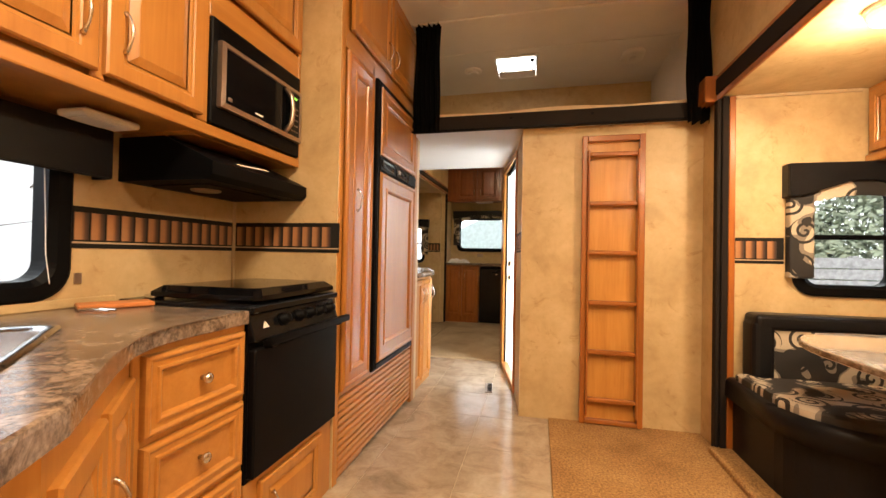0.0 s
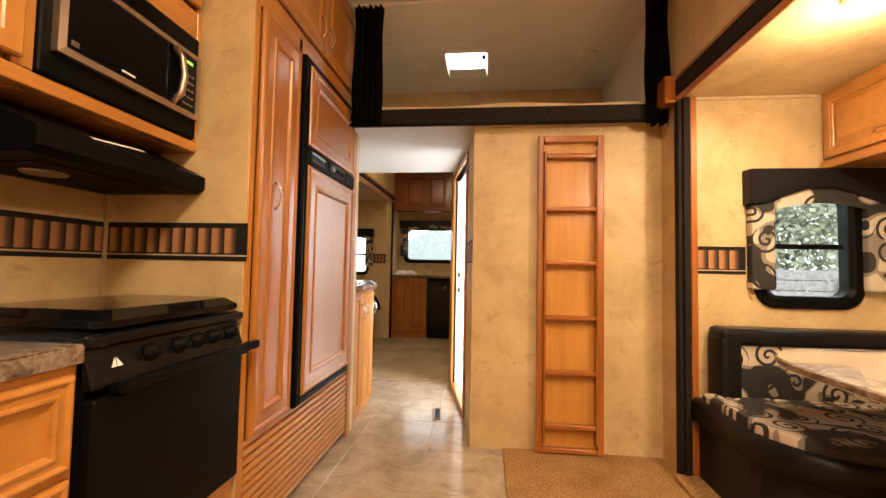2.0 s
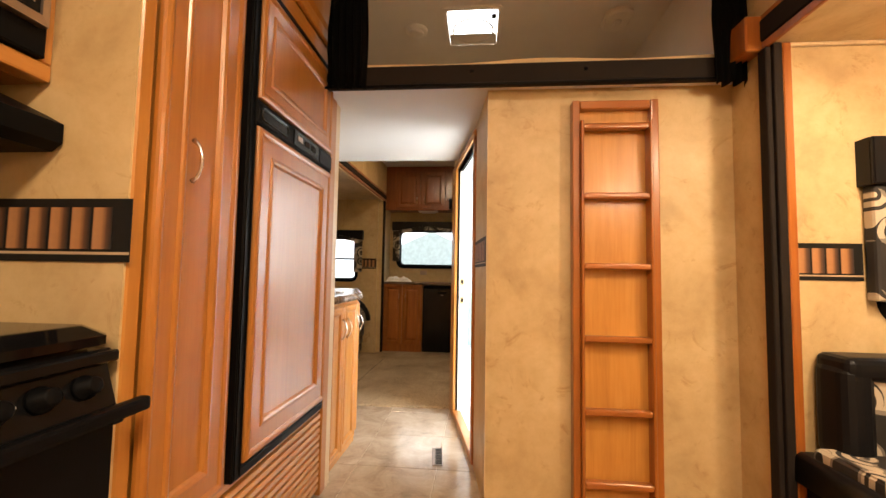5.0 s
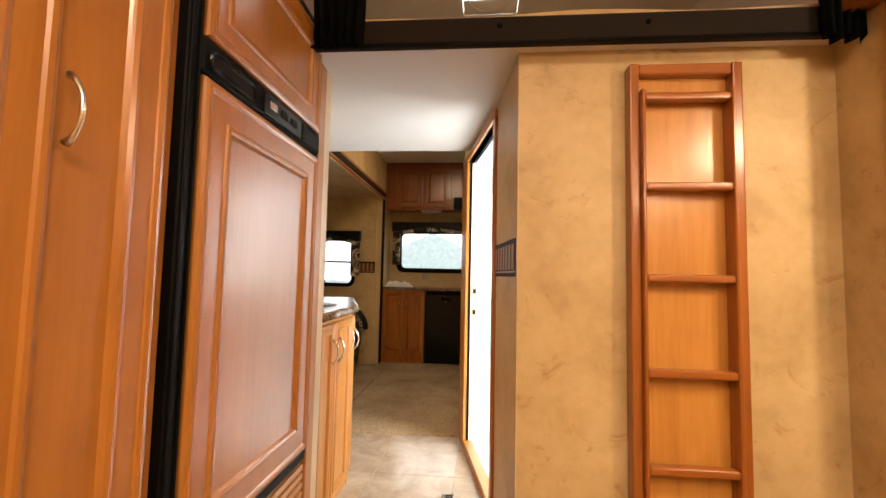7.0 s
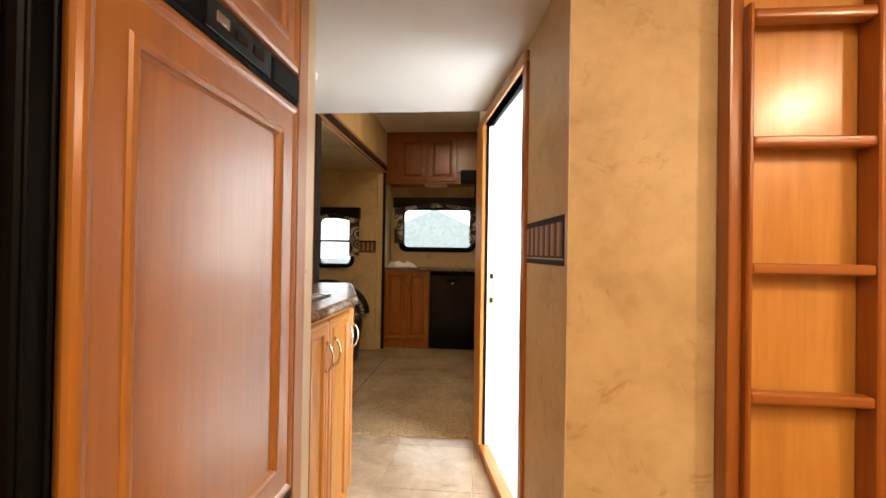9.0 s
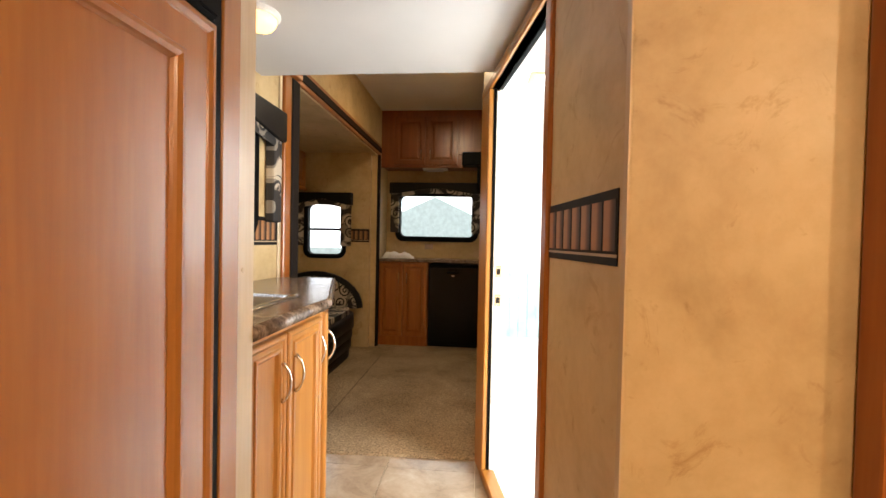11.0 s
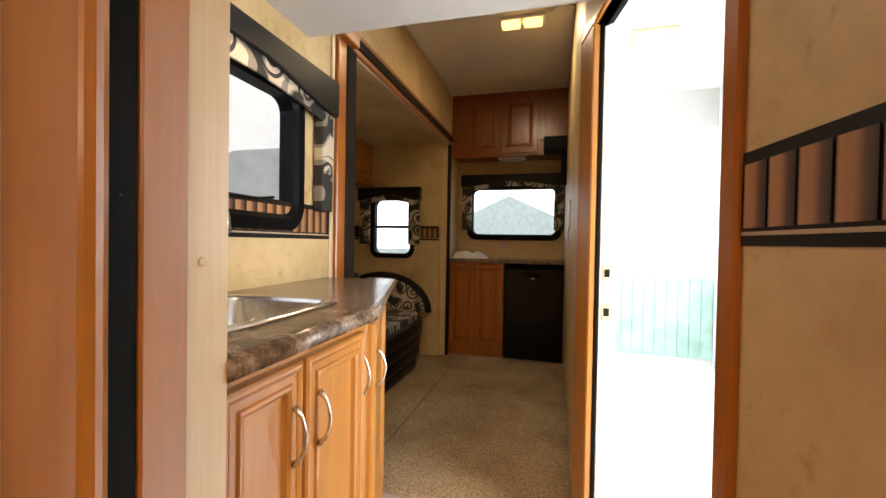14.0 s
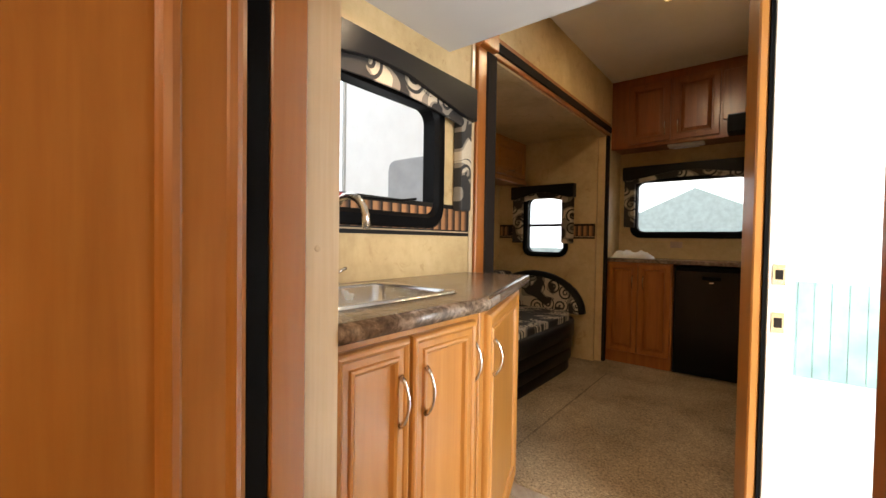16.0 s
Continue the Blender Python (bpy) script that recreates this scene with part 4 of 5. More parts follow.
part("backsplash", bm_box(WL, WL + 0.014, -1.0, 1.12, 0.905, 0.935, 0.003), M_PAPER, ctop)


def sink(m, w, d, label, deep=0.0):
    """A drop-in steel sink: rim and bowl; the origin is a corner of the rim."""
    s = thing("sink", m, label, "sink")

    def lp(i, z, r):
        return [(x, y, z) for x, _, y in rrect(i, w - i, i, d - i, r, 0, 5)]
    part("rim", rings([lp(0, 0.0, 0.03), lp(0.004, 0.006, 0.03), lp(0.022, 0.006, 0.03), lp(0.028, 0.001, 0.035)], False, False), M_SINK, s, "", True)
    part("bowl", rings([lp(0.028, 0.001, 0.035), lp(0.034, -0.004, 0.035), lp(0.045, -0.012 - deep * 0.8, 0.04), lp(0.06, -0.0145 - deep, 0.04)], False, True), M_SINK, s, "shallow brushed steel bowl", True)
    return s


sink(Matrix.Translation((-1.17, 0.735, 0.921)) @ pose(0, 0, 0, 0, 0, 180 + 47), 0.46, 0.46, "stainless steel corner sink set in the worktop").matrix_world = pose(-1.17, 0.735, 0.9065, 0, 0, -133 + 90 - 90)
cutting = tagged(finish("cutting_board", bm_box(-0.10, 0.10, -0.05, 0.05, 0, 0.016, 0.004), M_ORANGE), "reddish wooden board lying on the worktop", "board")
cutting.matrix_world = pose(-1.40, 1.04, 0.906, 0, 0, 60)
clip = thing("utensil", pose(-1.33, 0.93, 0.909, 0, 0, 25), "small metal utensil lying on the worktop", "utensil")
part("rod", tube([(-0.05, 0, 0.004), (0.0, 0.01, 0.006), (0.05, 0, 0.004)], 0.004), M_NICKEL, clip)
part("rod", tube([(-0.04, 0.02, 0.004), (0.04, -0.02, 0.004)], 0.003), M_NICKEL, clip)
cord = thing("blind_cord", pose(0, 0, 0), "thin white blind cord hanging at the kitchen window", "cord")
part("cord", tube([(WL + 0.03, 0.88, 1.34), (WL + 0.032, 0.885, 1.2), (WL + 0.03, 0.89, 1.08), (WL + 0.034, 0.90, 0.99)], 0.0014, 6), M_WHITE, cord)
socket = tagged(finish("wall_socket", bm_box(-0.006, 0.0, -0.012, 0.012, -0.018, 0.018, 0.002), M_STEEL), "small bronze wall hook plate", "wall plate")
socket.matrix_world = pose(WL + 0.006, 1.0, 1.0)

# ---- loft, ladder ----
rail = thing("loft_rail", pose(0, 0, 0), "dark brown rail along the edge of the loft", "rail")
part("board", bm_box(-0.945, WR, 2.735, 2.765, 1.965, 2.072, 0.006), M_FELT, rail, "dark brown vinyl-wrapped board")
part("bead", bm_box(-0.945, WR, 2.729, 2.736, 1.967, 1.979, 0.002), M_BLACK, rail)
for x in (-0.22, 0.30):
    part("bolt", lathe([(0.010, 0), (0.010, 0.004), (0.006, 0.007)], 14, "y"), M_BLACK, rail).matrix_basis = pose(x, 2.735, 2.035)
mb = bmesh.new()
n = 40
rows = []
for j in range(7):
    row = []
    for i in range(n + 1):
        x = WL + 0.01 + (WR - WL - 0.02) * i / n
        z = 2.098 + 0.022 * noise.noise(Vector((x * 1.8, j * 0.6, 3.0))) - (0.05 if j == 0 else 0)
        row.append(mb.verts.new((x, 2.77 + (0 if j < 2 else (j - 1) * 0.25), z if j else 2.03)))
    rows.append(row)
for j in range(6):
    for i in range(n):
        mb.faces.new((rows[j][i], rows[j][i + 1], rows[j + 1][i + 1], rows[j + 1][i]))
M_BOARD = plain("pale_tan_board", (0.66, 0.49, 0.29), 0.6)
tagged(finish("loft_mattress_board", mb, M_BOARD, smooth=True), "pale tan warped panel on the loft bed", "bed board")


def curtain(x0, x1, z0, z1):
    bm = bmesh.new()
    k = 46
    front, back = [], []
    cols = []
    for i in range(k + 1):
        u = i / k
        x = x0 + (x1 - x0) * u
        col = []
        for j in range(9):
            z = z1 + (z0 - z1) * j / 8
            w = 0.020 * math.sin(u * 34 + 0.5 * math.sin(j * 0.7 + u * 5)) + 0.008 * noise.noise(Vector((u * 6, j * 0.5, x0)))
            col.append(bm.verts.new((x + 0.006 * math.sin(j * 0.9 + u * 3), 2.700 + w, z + 0.008 * math.sin(u * 17))))
        cols.append(col)
    for i in range(k):
        for j in range(8):
            bm.faces.new((cols[i][j], cols[i][j + 1], cols[i + 1][j + 1], cols[i + 1][j]))
    bmesh.ops.solidify(bm, geom=bm.faces[:], thickness=0.004)
    return tagged(finish("curtain", bm, M_CURTAIN, smooth=True), "gathered black curtain at the loft", "curtain", "loft curtains")


curtain(-0.90, -0.715, 1.955, 2.715)
curtain(0.84, 0.974, 1.93, 2.715)
structure("trim_ceiling_track", bm_box(-0.93, WR, 2.72, 2.745, 2.735, CEIL - 0.0005, 0.003), M_WHITE, "white curtain track on the ceiling", "trim")
structure("trim_ceiling_seam", bm_box(WL, WR, 3.22, 3.24, CEIL - 0.006, CEIL - 0.0005, 0.002), M_WHITE, "white ceiling seam strip", "trim")
structure("panel_loft_side", bm_box(WR - 0.012, WR - 0.002, 2.83, 4.05, 2.03, CEIL), M_GREYCEIL, "grey-white loft side panel", "wall panel")
structure("panel_loft_side", bm_box(WL + 0.002, WL + 0.012, 3.005, 4.05, 2.03, CEIL), M_GREYCEIL, "grey-white loft side panel", "wall panel")
hatch = thing("skylight", pose(-0.235, 3.53, CEIL), "white square skylight in the loft ceiling", "skylight")
part("frame", rings([[(x, y, 0) for x, _, y in rrect(-0.19, 0.19, -0.22, 0.22, 0.03, 0)], [(x, y, -0.012) for x, _, y in rrect(-0.19, 0.19, -0.22, 0.22, 0.03, 0)], [(x, y, -0.014) for x, _, y in rrect(-0.165, 0.165, -0.195, 0.195, 0.025, 0)], [(x, y, -0.004) for x, _, y in rrect(-0.16, 0.16, -0.19, 0.19, 0.02, 0)]], False, False), M_WHITE, hatch)
part("dome", bm_box(-0.162, 0.162, -0.192, 0.192, -0.006, -0.003), M_SKYLIGHT, hatch, "bright translucent dome")
part("fan_ring", tube([(0.135 * math.cos(radians(a)), 0.03 + 0.135 * math.sin(radians(a)), -0.010) for a in range(0, 361, 12)], 0.007, 6), M_WHITE, hatch, "white fan ring")
# Flat white sheet added to imitate the brightly lit wall of the skylight well.
part("well_wall", bm_box(-0.16, 0.16, 0.06, 0.19, -0.013, -0.0065, 0.002), M_WHITE, hatch, "white sheet in place of the lit skylight well wall")
part("crank", bm_box(0.12, 0.15, -0.16, -0.12, -0.03, -0.012, 0.004), M_BLACK, hatch, "black crank knob")
spk = thing("smoke_alarm", pose(-0.62, 3.54, CEIL), "round white smoke alarm on the loft ceiling", "smoke alarm")
part("base", lathe([(0.075, 0), (0.075, -0.012), (0.068, -0.02)], 28), M_WHITE, spk)
part("cap", lathe([(0.05, -0.02), (0.046, -0.034), (0.03, -0.036)], 24), M_GREYCEIL, spk)
cs = thing("ceiling_vent", pose(-0.596, 2.50, CEIL), "round white vent on the kitchen ceiling", "ceiling vent")
part("base", lathe([(0.085, 0), (0.085, -0.010), (0.075, -0.018)], 28), M_WHITE, cs)
part("cap", lathe([(0.055, -0.018), (0.050, -0.026), (0.03, -0.028)], 24), M_GREYCEIL, cs)
tl = thing("ceiling_light", pose(0.69, 3.49, CEIL), "unlit white oblong light on the loft ceiling", "ceiling light")
part("base", rings([[(x, y, 0) for x, _, y in rrect(-0.085, 0.085, -0.12, 0.12, 0.08, 0)], [(x, y, -0.02) for x, _, y in rrect(-0.085, 0.085, -0.12, 0.12, 0.08, 0)], [(x, y, -0.03) for x, _, y in rrect(-0.07, 0.07, -0.105, 0.105, 0.065, 0)]], False, True), M_WHITE, tl)
part("switch", bm_box(-0.02, 0.02, -0.03, 0.03, -0.04, -0.029, 0.004), M_GREYCEIL, tl)

ladder = thing("bunk_ladder", FACE_Y(0.248, 2.83, 0.018), "reddish oak bunk ladder hung flat on the wall", "ladder")
LW, LH = 0.385, 1.885
part("back_panel", bm_box(0.03, LW - 0.03, -0.012, -0.001, 0.02, LH - 0.03), M_PINE, ladder, "knotty maple backing board")
for x in (0.0, LW - 0.034):
    part("side_rail", bm_box(x, x + 0.034, -0.055, -0.001, 0, LH, 0.006, 2), M_CHERRY, ladder)
    part("side_cheek", bm_box(x + (0.034 if x < 0.1 else -0.014), x + (0.048 if x < 0.1 else 0.0), -0.075, -0.012, 0.06, LH - 0.10, 0.004), M_CHERRY, ladder)
part("foot_rail", bm_box(0.034, LW - 0.034, -0.05, -0.012, 0.0, 0.03, 0.005), M_CHERRYX, ladder)
part("top_rail", bm_box(0.034, LW - 0.034, -0.05, -0.012, LH - 0.04, LH, 0.005), M_CHERRYX, ladder)
rung = None
for z in (0.16, 0.47, 0.79, 1.115, 1.435, 1.757):
    if rung is None:
        o = part("rung", bm_box(0.048, LW - 0.048, -0.072, -0.030, -0.014, 0.014, 0.010, 3), M_CHERRYX, ladder)
        rung = o.data
    else:
        o = new("rung", rung)
        o.parent = ladder
    o.location = (0, 0, z)

hl = thing("ceiling_light", pose(-1.22, 3.50, DECK), "lit round ceiling lamp over the hall sink", "ceiling light")
part("base", lathe([(0.075, 0), (0.075, -0.012), (0.066, -0.020)], 24), M_WHITE, hl)
part("lens", lathe([(0.062, -0.018), (0.060, -0.034), (0.048, -0.052), (0.02, -0.060)], 24), M_LAMPGLOW, hl, "glowing lens", True)

reg = thing("floor_register", pose(-0.41, 3.36, 0.001, 0, 0, 6), "small tan metal floor register with dark slots", "floor register")
part("frame", bm_box(-0.030, 0.030, -0.115, 0.115, 0, 0.005, 0.002), M_STEEL, reg)
for k in range(10):
    part("slot", bm_box(-0.012, 0.024, -0.105 + 0.0212 * k, -0.090 + 0.0212 * k, 0.004, 0.0058), M_BLACK, reg)

# ---- dinette slide ----
post = thing("slide_trim", pose(0, 0, 0), "wood and black slide-out jamb and header", "trim", kind="structure")
part("seal", bm_box(WR - 0.022, WR - 0.001, 2.568, 2.618, 0.0, 2.02, 0.004), M_FELT, post, "black slide seal")
part("jamb", bm_box(WR - 0.014, WR - 0.001, 2.619, 2.632, 0.0, 2.02, 0.004), M_CHERRY, post)
part("inner_seal", bm_box(WR + 0.001, WR + 0.034, 2.557, 2.5845, 0.045, 2.03, 0.003), M_FELT, post, "black slide seal")
part("inner_jamb", bm_box(WR + 0.035, WR + 0.068, 2.557, 2.5845, 0.045, 2.03, 0.004), M_CHERRY, post)
part("corner_block", bm_box(WR - 0.075, WR - 0.001, 2.60, 2.80, 2.02, 2.17, 0.006), M_CHERRY, post)
part("header_seal", bm_box(WR - 0.022, WR - 0.001, -1.2, 2.60, 2.055, 2.145, 0.004), M_FELT, post, "black slide seal")
part("header_trim", bm_box(WR - 0.016, WR - 0.001, -1.2, 2.60, 2.02, 2.055, 0.004), M_CHERRYX, post)
part("header_trim", bm_box(WR - 0.016, WR - 0.001, -1.2, 2.60, 2.145, 2.17, 0.004), M_CHERRYX, post)
structure("trim_slide_ceiling", bm_box(1.05, 1.65, 2.567, 2.5845, 2.018, 2.0345, 0.004), M_CREAM, "cream cove strip", "trim")
dcab = thing("wall_cabinet", pose(0, 0, 0), "honey maple wall cabinet over the dinette", "cabinet")
part("body", bm_box(1.68, 2.30, -0.4, 2.583, 1.655, 2.034), M_WOOD, dcab)
part("bottom_rail", bm_box(1.662, 1.69, -0.4, 2.583, 1.632, 1.672, 0.004), M_WOODH, dcab)
for k in range(4):
    panel_door(dcab, FACE_MX(1.68, 2.555 - 0.70 * k, 1.685), 0.66, 0.325, M_WOODH, ("flat", 0.33, 0.055), 0.05)
for y in (1.75, 0.55):
    lamp = thing("ceiling_light", pose(1.20, y, 2.035), "lit round ceiling lamp in the slide-out", "ceiling light", "slide-out lamps")
    part("base", lathe([(0.07, 0), (0.07, -0.015), (0.055, -0.022)], 24), M_WHITE, lamp)
    part("lens", lathe([(0.062, -0.020), (0.062, -0.034), (0.052, -0.054), (0.03, -0.066), (0.012, -0.070)], 24), M_LAMPGLOW, lamp, "glowing lens")

bench = thing("dinette_bench", pose(0, 0, 0.045), "black leatherette dinette bench with scroll-patterned cushions", "bench")


def rounded_plan(x0, x1, y0, y1, r, seg=8):
    """A plan with its front near corner rounded: front is -y, the round corner is at x0."""
    pts = [(x1, y0), (x1, y1), (x0, y1)]
    for k in range(seg + 1):
        a = radians(180 + 90 * k / seg)
        pts.append((x0 + r + r * math.cos(a), y0 + r + r * math.sin(a)))
    return pts


part("base", bm_prism(rounded_plan(1.045, 2.29, 1.85, 2.58, 0.30), 0.0, 0.30, 0.01, 2), M_VINYLBLACK, bench)
part("front_roll", bm_prism(rounded_plan(1.005, 2.29, 1.80, 2.58, 0.34), 0.295, 0.405, 0.045, 3), M_VINYLBLACK, bench, "padded black edge", True)
part("seat", bm_prism(rounded_plan(1.030, 2.28, 1.825, 2.50, 0.33), 0.39, 0.445, 0.03, 3), M_SCROLL_XY, bench, "cream, grey and black scroll cloth seat")
part("backrest", bm_box(1.13, 2.29, 2.44, 2.57, 0.40, 0.735, 0.04, 3), M_SCROLL_XZ, bench, "scroll cloth back cushion")
part("back_edge", bm_box(1.085, 1.19, 2.42, 2.578, 0.40, 0.745, 0.048, 4), M_VINYLBLACK, bench, "padded black edge")
part("back_top", bm_box(1.095, 2.29, 2.42, 2.578, 0.69, 0.775, 0.038, 4), M_VINYLBLACK, bench, "padded black top roll")
tab = thing("dinette_table", pose(0, 0, 0.045), "oval dinette table with a glossy laminate top, lightened for window glare", "table")
# Brownish laminate; the window's reflection is partly painted in as a paler base colour.
M_TABLE = plain("glare_lightened_laminate", (0.60, 0.53, 0.47), 0.08, vary=0.22, scale=14.0, bump=0.0, coat=1.0)
tp = []
for k in range(40):
    a = 2 * math.pi * k / 40
    ca, sa = math.cos(a), math.sin(a)
    tp.append((1.63 + 0.62 * math.copysign(abs(ca) ** 0.62, ca), 1.56 + 0.68 * math.copysign(abs(sa) ** 0.62, sa)))
part("tabletop", bm_prism(tp, 0.70, 0.728, 0.004), M_TABLE, tab)
part("edge_band", rings([[(x, y, 0.702) for x, y in tp], [(1.63 + (x - 1.63) * 1.006, 1.56 + (y - 1.56) * 1.006, 0.704) for x, y in tp], [(1.63 + (x - 1.63) * 1.006, 1.56 + (y - 1.56) * 1.006, 0.722) for x, y in tp], [(x, y, 0.724) for x, y in tp]], False, False), M_COUNTER, tab, "brown edge band")
part("post", lathe([(0.15, 0.0), (0.15, 0.012), (0.04, 0.03), (0.04, 0.70)], 20), M_NICKEL, tab).location = (1.70, 1.45, 0)


# ---- hall sink cabinet ----
HC = 0.952   # height of its worktop
hcab = thing("sink_cabinet", pose(0, 0, 0), "honey maple sink cabinet with three doors", "cabinet")
HX = -0.975
part("body", bm_prism([(WL, 3.002), (HX - 0.02, 3.002), (HX - 0.02, 3.50), (-1.25, 4.24), (WL, 4.20)], 0.0, 0.72), M_WOOD, hcab)
part("face_frame", bm_box(HX - 0.02, HX, 3.002, 3.51, 0.0, HC - 0.042, 0.003), M_WOOD, hcab)
moulded_door(hcab, FACE_X(HX, 3.004, 0.05), 0.208, 0.842, M_WOOD, ("pull", 0.172, 0.708), 0.055)
moulded_door(hcab, FACE_X(HX, 3.219, 0.05), 0.258, 0.842, M_WOOD, ("pull", 0.042, 0.708), 0.055)
pull(hcab, 0, 0, y=0.0).matrix_basis = FACE_X(HX, 3.49, 0.77)
ha = math.degrees(math.atan2(4.24 - 3.51, -1.25 - HX))
hm = Matrix.Translation((HX, 3.512, 0)) @ pose(0, 0, 0, 0, 0, ha)
part("corner_frame", bm_box(0, 0.775, -0.004, 0.015, 0.0, HC - 0.042, 0.003), M_WOOD, hcab).matrix_basis = hm
moulded_door(hcab, hm @ pose(0.06, -0.004, 0.05), 0.66, 0.84, M_WOOD, ("pull", 0.05, 0.70))
htop = thing("hall_worktop", pose(0, 0, 0), "brown marbled laminate worktop with a clipped corner", "worktop")
tops = bm_prism([(-1.09, 3.001), (-0.95, 3.001), (-0.95, 3.50), (-1.0868, 3.90), (-1.09, 3.90)], HC - 0.04, HC)
for one in (bm_prism([(WL, 3.51), (-1.09, 3.51), (-1.09, 3.9094), (-1.215, 4.275), (WL, 4.21)], HC - 0.04, HC), bm_prism([(WL, 3.001), (-1.39, 3.001), (-1.39, 3.51), (WL, 3.51)], HC - 0.04, HC), bm_prism([(-1.39, 3.001), (-1.09, 3.001), (-1.09, 3.10), (-1.39, 3.10)], HC - 0.04, HC)):
    tmp = bpy.data.meshes.new("tmp")
    one.to_mesh(tmp)
    one.free()
    tops.from_mesh(tmp)
    bpy.data.meshes.remove(tmp)
part("top", tops, M_COUNTER, htop)
part("edge_front", tube([(-0.95, 3.001, HC - 0.02), (-0.95, 3.50, HC - 0.02), (-1.2145, 4.274, HC - 0.02)], 0.0205, 8), M_COUNTER, htop, "rounded laminate front edge", True)
part("edge_strip", tube([(-0.938, 3.502, HC - 0.003), (-1.203, 4.274, HC - 0.003)], 0.004, 6), M_NICKEL, htop, "bright metal edge strip")
sink(pose(-1.42, 3.07, HC + 0.0015), 0.36, 0.47, "small stainless steel sink in the hall worktop", 0.13)
tap = thing("tap", pose(-1.455, 3.36, HC + 0.008), "chrome gooseneck tap beside the hall sink", "tap")
part("base", lathe([(0.026, 0), (0.026, 0.006), (0.018, 0.02), (0.014, 0.05)], 18), M_NICKEL, tap)
pts = [(0, 0, 0.04), (0, 0, 0.20)] + [(0.085 - 0.085 * math.cos(radians(a)), 0, 0.20 + 0.085 * math.sin(radians(a))) for a in range(15, 166, 15)] + [(0.172, 0, 0.18)]
part("spout", tube(pts, 0.0125, 10), M_NICKEL, tap, "", True)
part("lever", tube([(0, 0.02, 0.035), (0.0, 0.06, 0.05)], 0.006), M_NICKEL, tap, "", True)
brush = thing("squeegee", pose(WL + 0.012, 3.62, 1.262), "red-handled tool lying on the window frame", "tool")
part("handle", tube([(0, -0.40, 0.0), (0, -0.12, 0.0)], 0.008), M_RED, brush, "red handle")
part("rod", tube([(0, -0.12, 0.0), (0, 0.12, 0.008), (0, 0.20, 0.02)], 0.005), M_BLACK, brush)

# ---- rear room ----
spost = thing("slide_trim", pose(0, 0, 0), "wood and black slide-out jambs and header", "trim", kind="structure")
part("strip", bm_box(WL, WL + 0.010, 4.222, 4.25, 0.0, REAR_CEIL, 0.003), M_CREAM, spost, "pale metal strip")
part("jamb", bm_box(WL, WL + 0.022, 4.26, 4.34, 0.0, 2.13, 0.005), M_CHERRY, spost)
part("seal", bm_box(WL, WL + 0.03, 4.34, 4.43, 0.0, 2.09, 0.005), M_FELT, spost, "black slide seal")
part("seal", bm_box(WL, WL + 0.03, 6.40, 6.44, 0.0, 2.09, 0.005), M_FELT, spost, "black slide seal")
part("jamb", bm_box(WL, WL + 0.022, 6.44, 6.47, 0.0, 2.09, 0.005), M_CHERRY, spost)
part("header_trim", bm_box(WL, WL + 0.022, 4.33, 6.47, 2.09, 2.12, 0.004), M_CHERRYX, spost)
part("header_seal", bm_box(WL, WL + 0.03, 4.40, 6.47, 2.12, 2.175, 0.004), M_FELT, spost, "black slide seal")
part("header_trim", bm_box(WL, WL + 0.022, 4.33, 6.47, 2.175, 2.205, 0.004), M_CHERRYX, spost)
part("corner_block", bm_box(WL, WL + 0.06, 4.25, 4.40, 2.09, 2.22, 0.006), M_CHERRY, spost)

rcab = thing("rear_base_cabinet", pose(0, 0, 0), "reddish maple base cabinet with two tall doors", "cabinet")
part("body", bm_box(WL + 0.002, -0.952, 6.49, 6.898, 0.0, 0.935), M_WOOD, rcab)
part("face_frame", bm_box(WL + 0.002, -0.952, 6.47, 6.49, 0.014, 0.935, 0.003), M_CHERRY, rcab)
panel_door(rcab, FACE_Y(-1.485, 6.47, 0.12), 0.255, 0.80, M_CHERRY, ("pull", 0.215, 0.64), 0.045)
panel_door(rcab, FACE_Y(-1.222, 6.47, 0.12), 0.255, 0.80, M_CHERRY, ("pull", 0.04, 0.64), 0.045)
rtop = thing("rear_worktop", pose(0, 0, 0), "thin grey-brown laminate worktop", "worktop")
part("top", bm_box(WL + 0.002, -0.388, 6.44, 6.897, 0.935, 0.968, 0.005), M_COUNTER, rtop)
rf = thing("mini_refrigerator", pose(-0.94, 6.46, 0.016), "small black refrigerator under the rear worktop", "refrigerator")
part("body", bm_box(0.0, 0.545, 0.03, 0.42, 0, 0.90, 0.006), M_BLACK, rf)
part("door", bm_box(0.0, 0.545, -0.02, 0.026, 0.01, 0.87, 0.01, 2), M_BLACKGLOSS, rf)
part("handle", bm_box(0.20, 0.33, -0.026, -0.019, 0.80, 0.83, 0.003), M_BLACK, rf)
part("emblem", bm_box(0.25, 0.28, -0.0225, -0.0195, 0.775, 0.785), M_STEEL, rf)
rup = thing("rear_wall_cabinet", pose(0, 0, 0), "dark cherry wall cabinets under the rear ceiling", "cabinet")
part("body", bm_box(WL + 0.002, -0.388, 6.58, 6.898, 2.0, REAR_CEIL - 0.002), M_DARKOAK, rup)
part("face_frame", bm_box(WL + 0.002, -0.388, 6.56, 6.58, 1.98, REAR_CEIL - 0.002, 0.003), M_DARKOAK, rup)
panel_door(rup, FACE_Y(-1.36, 6.56, 2.01), 0.34, 0.53, M_DARKOAK, ("pull", 0.30, 0.11))
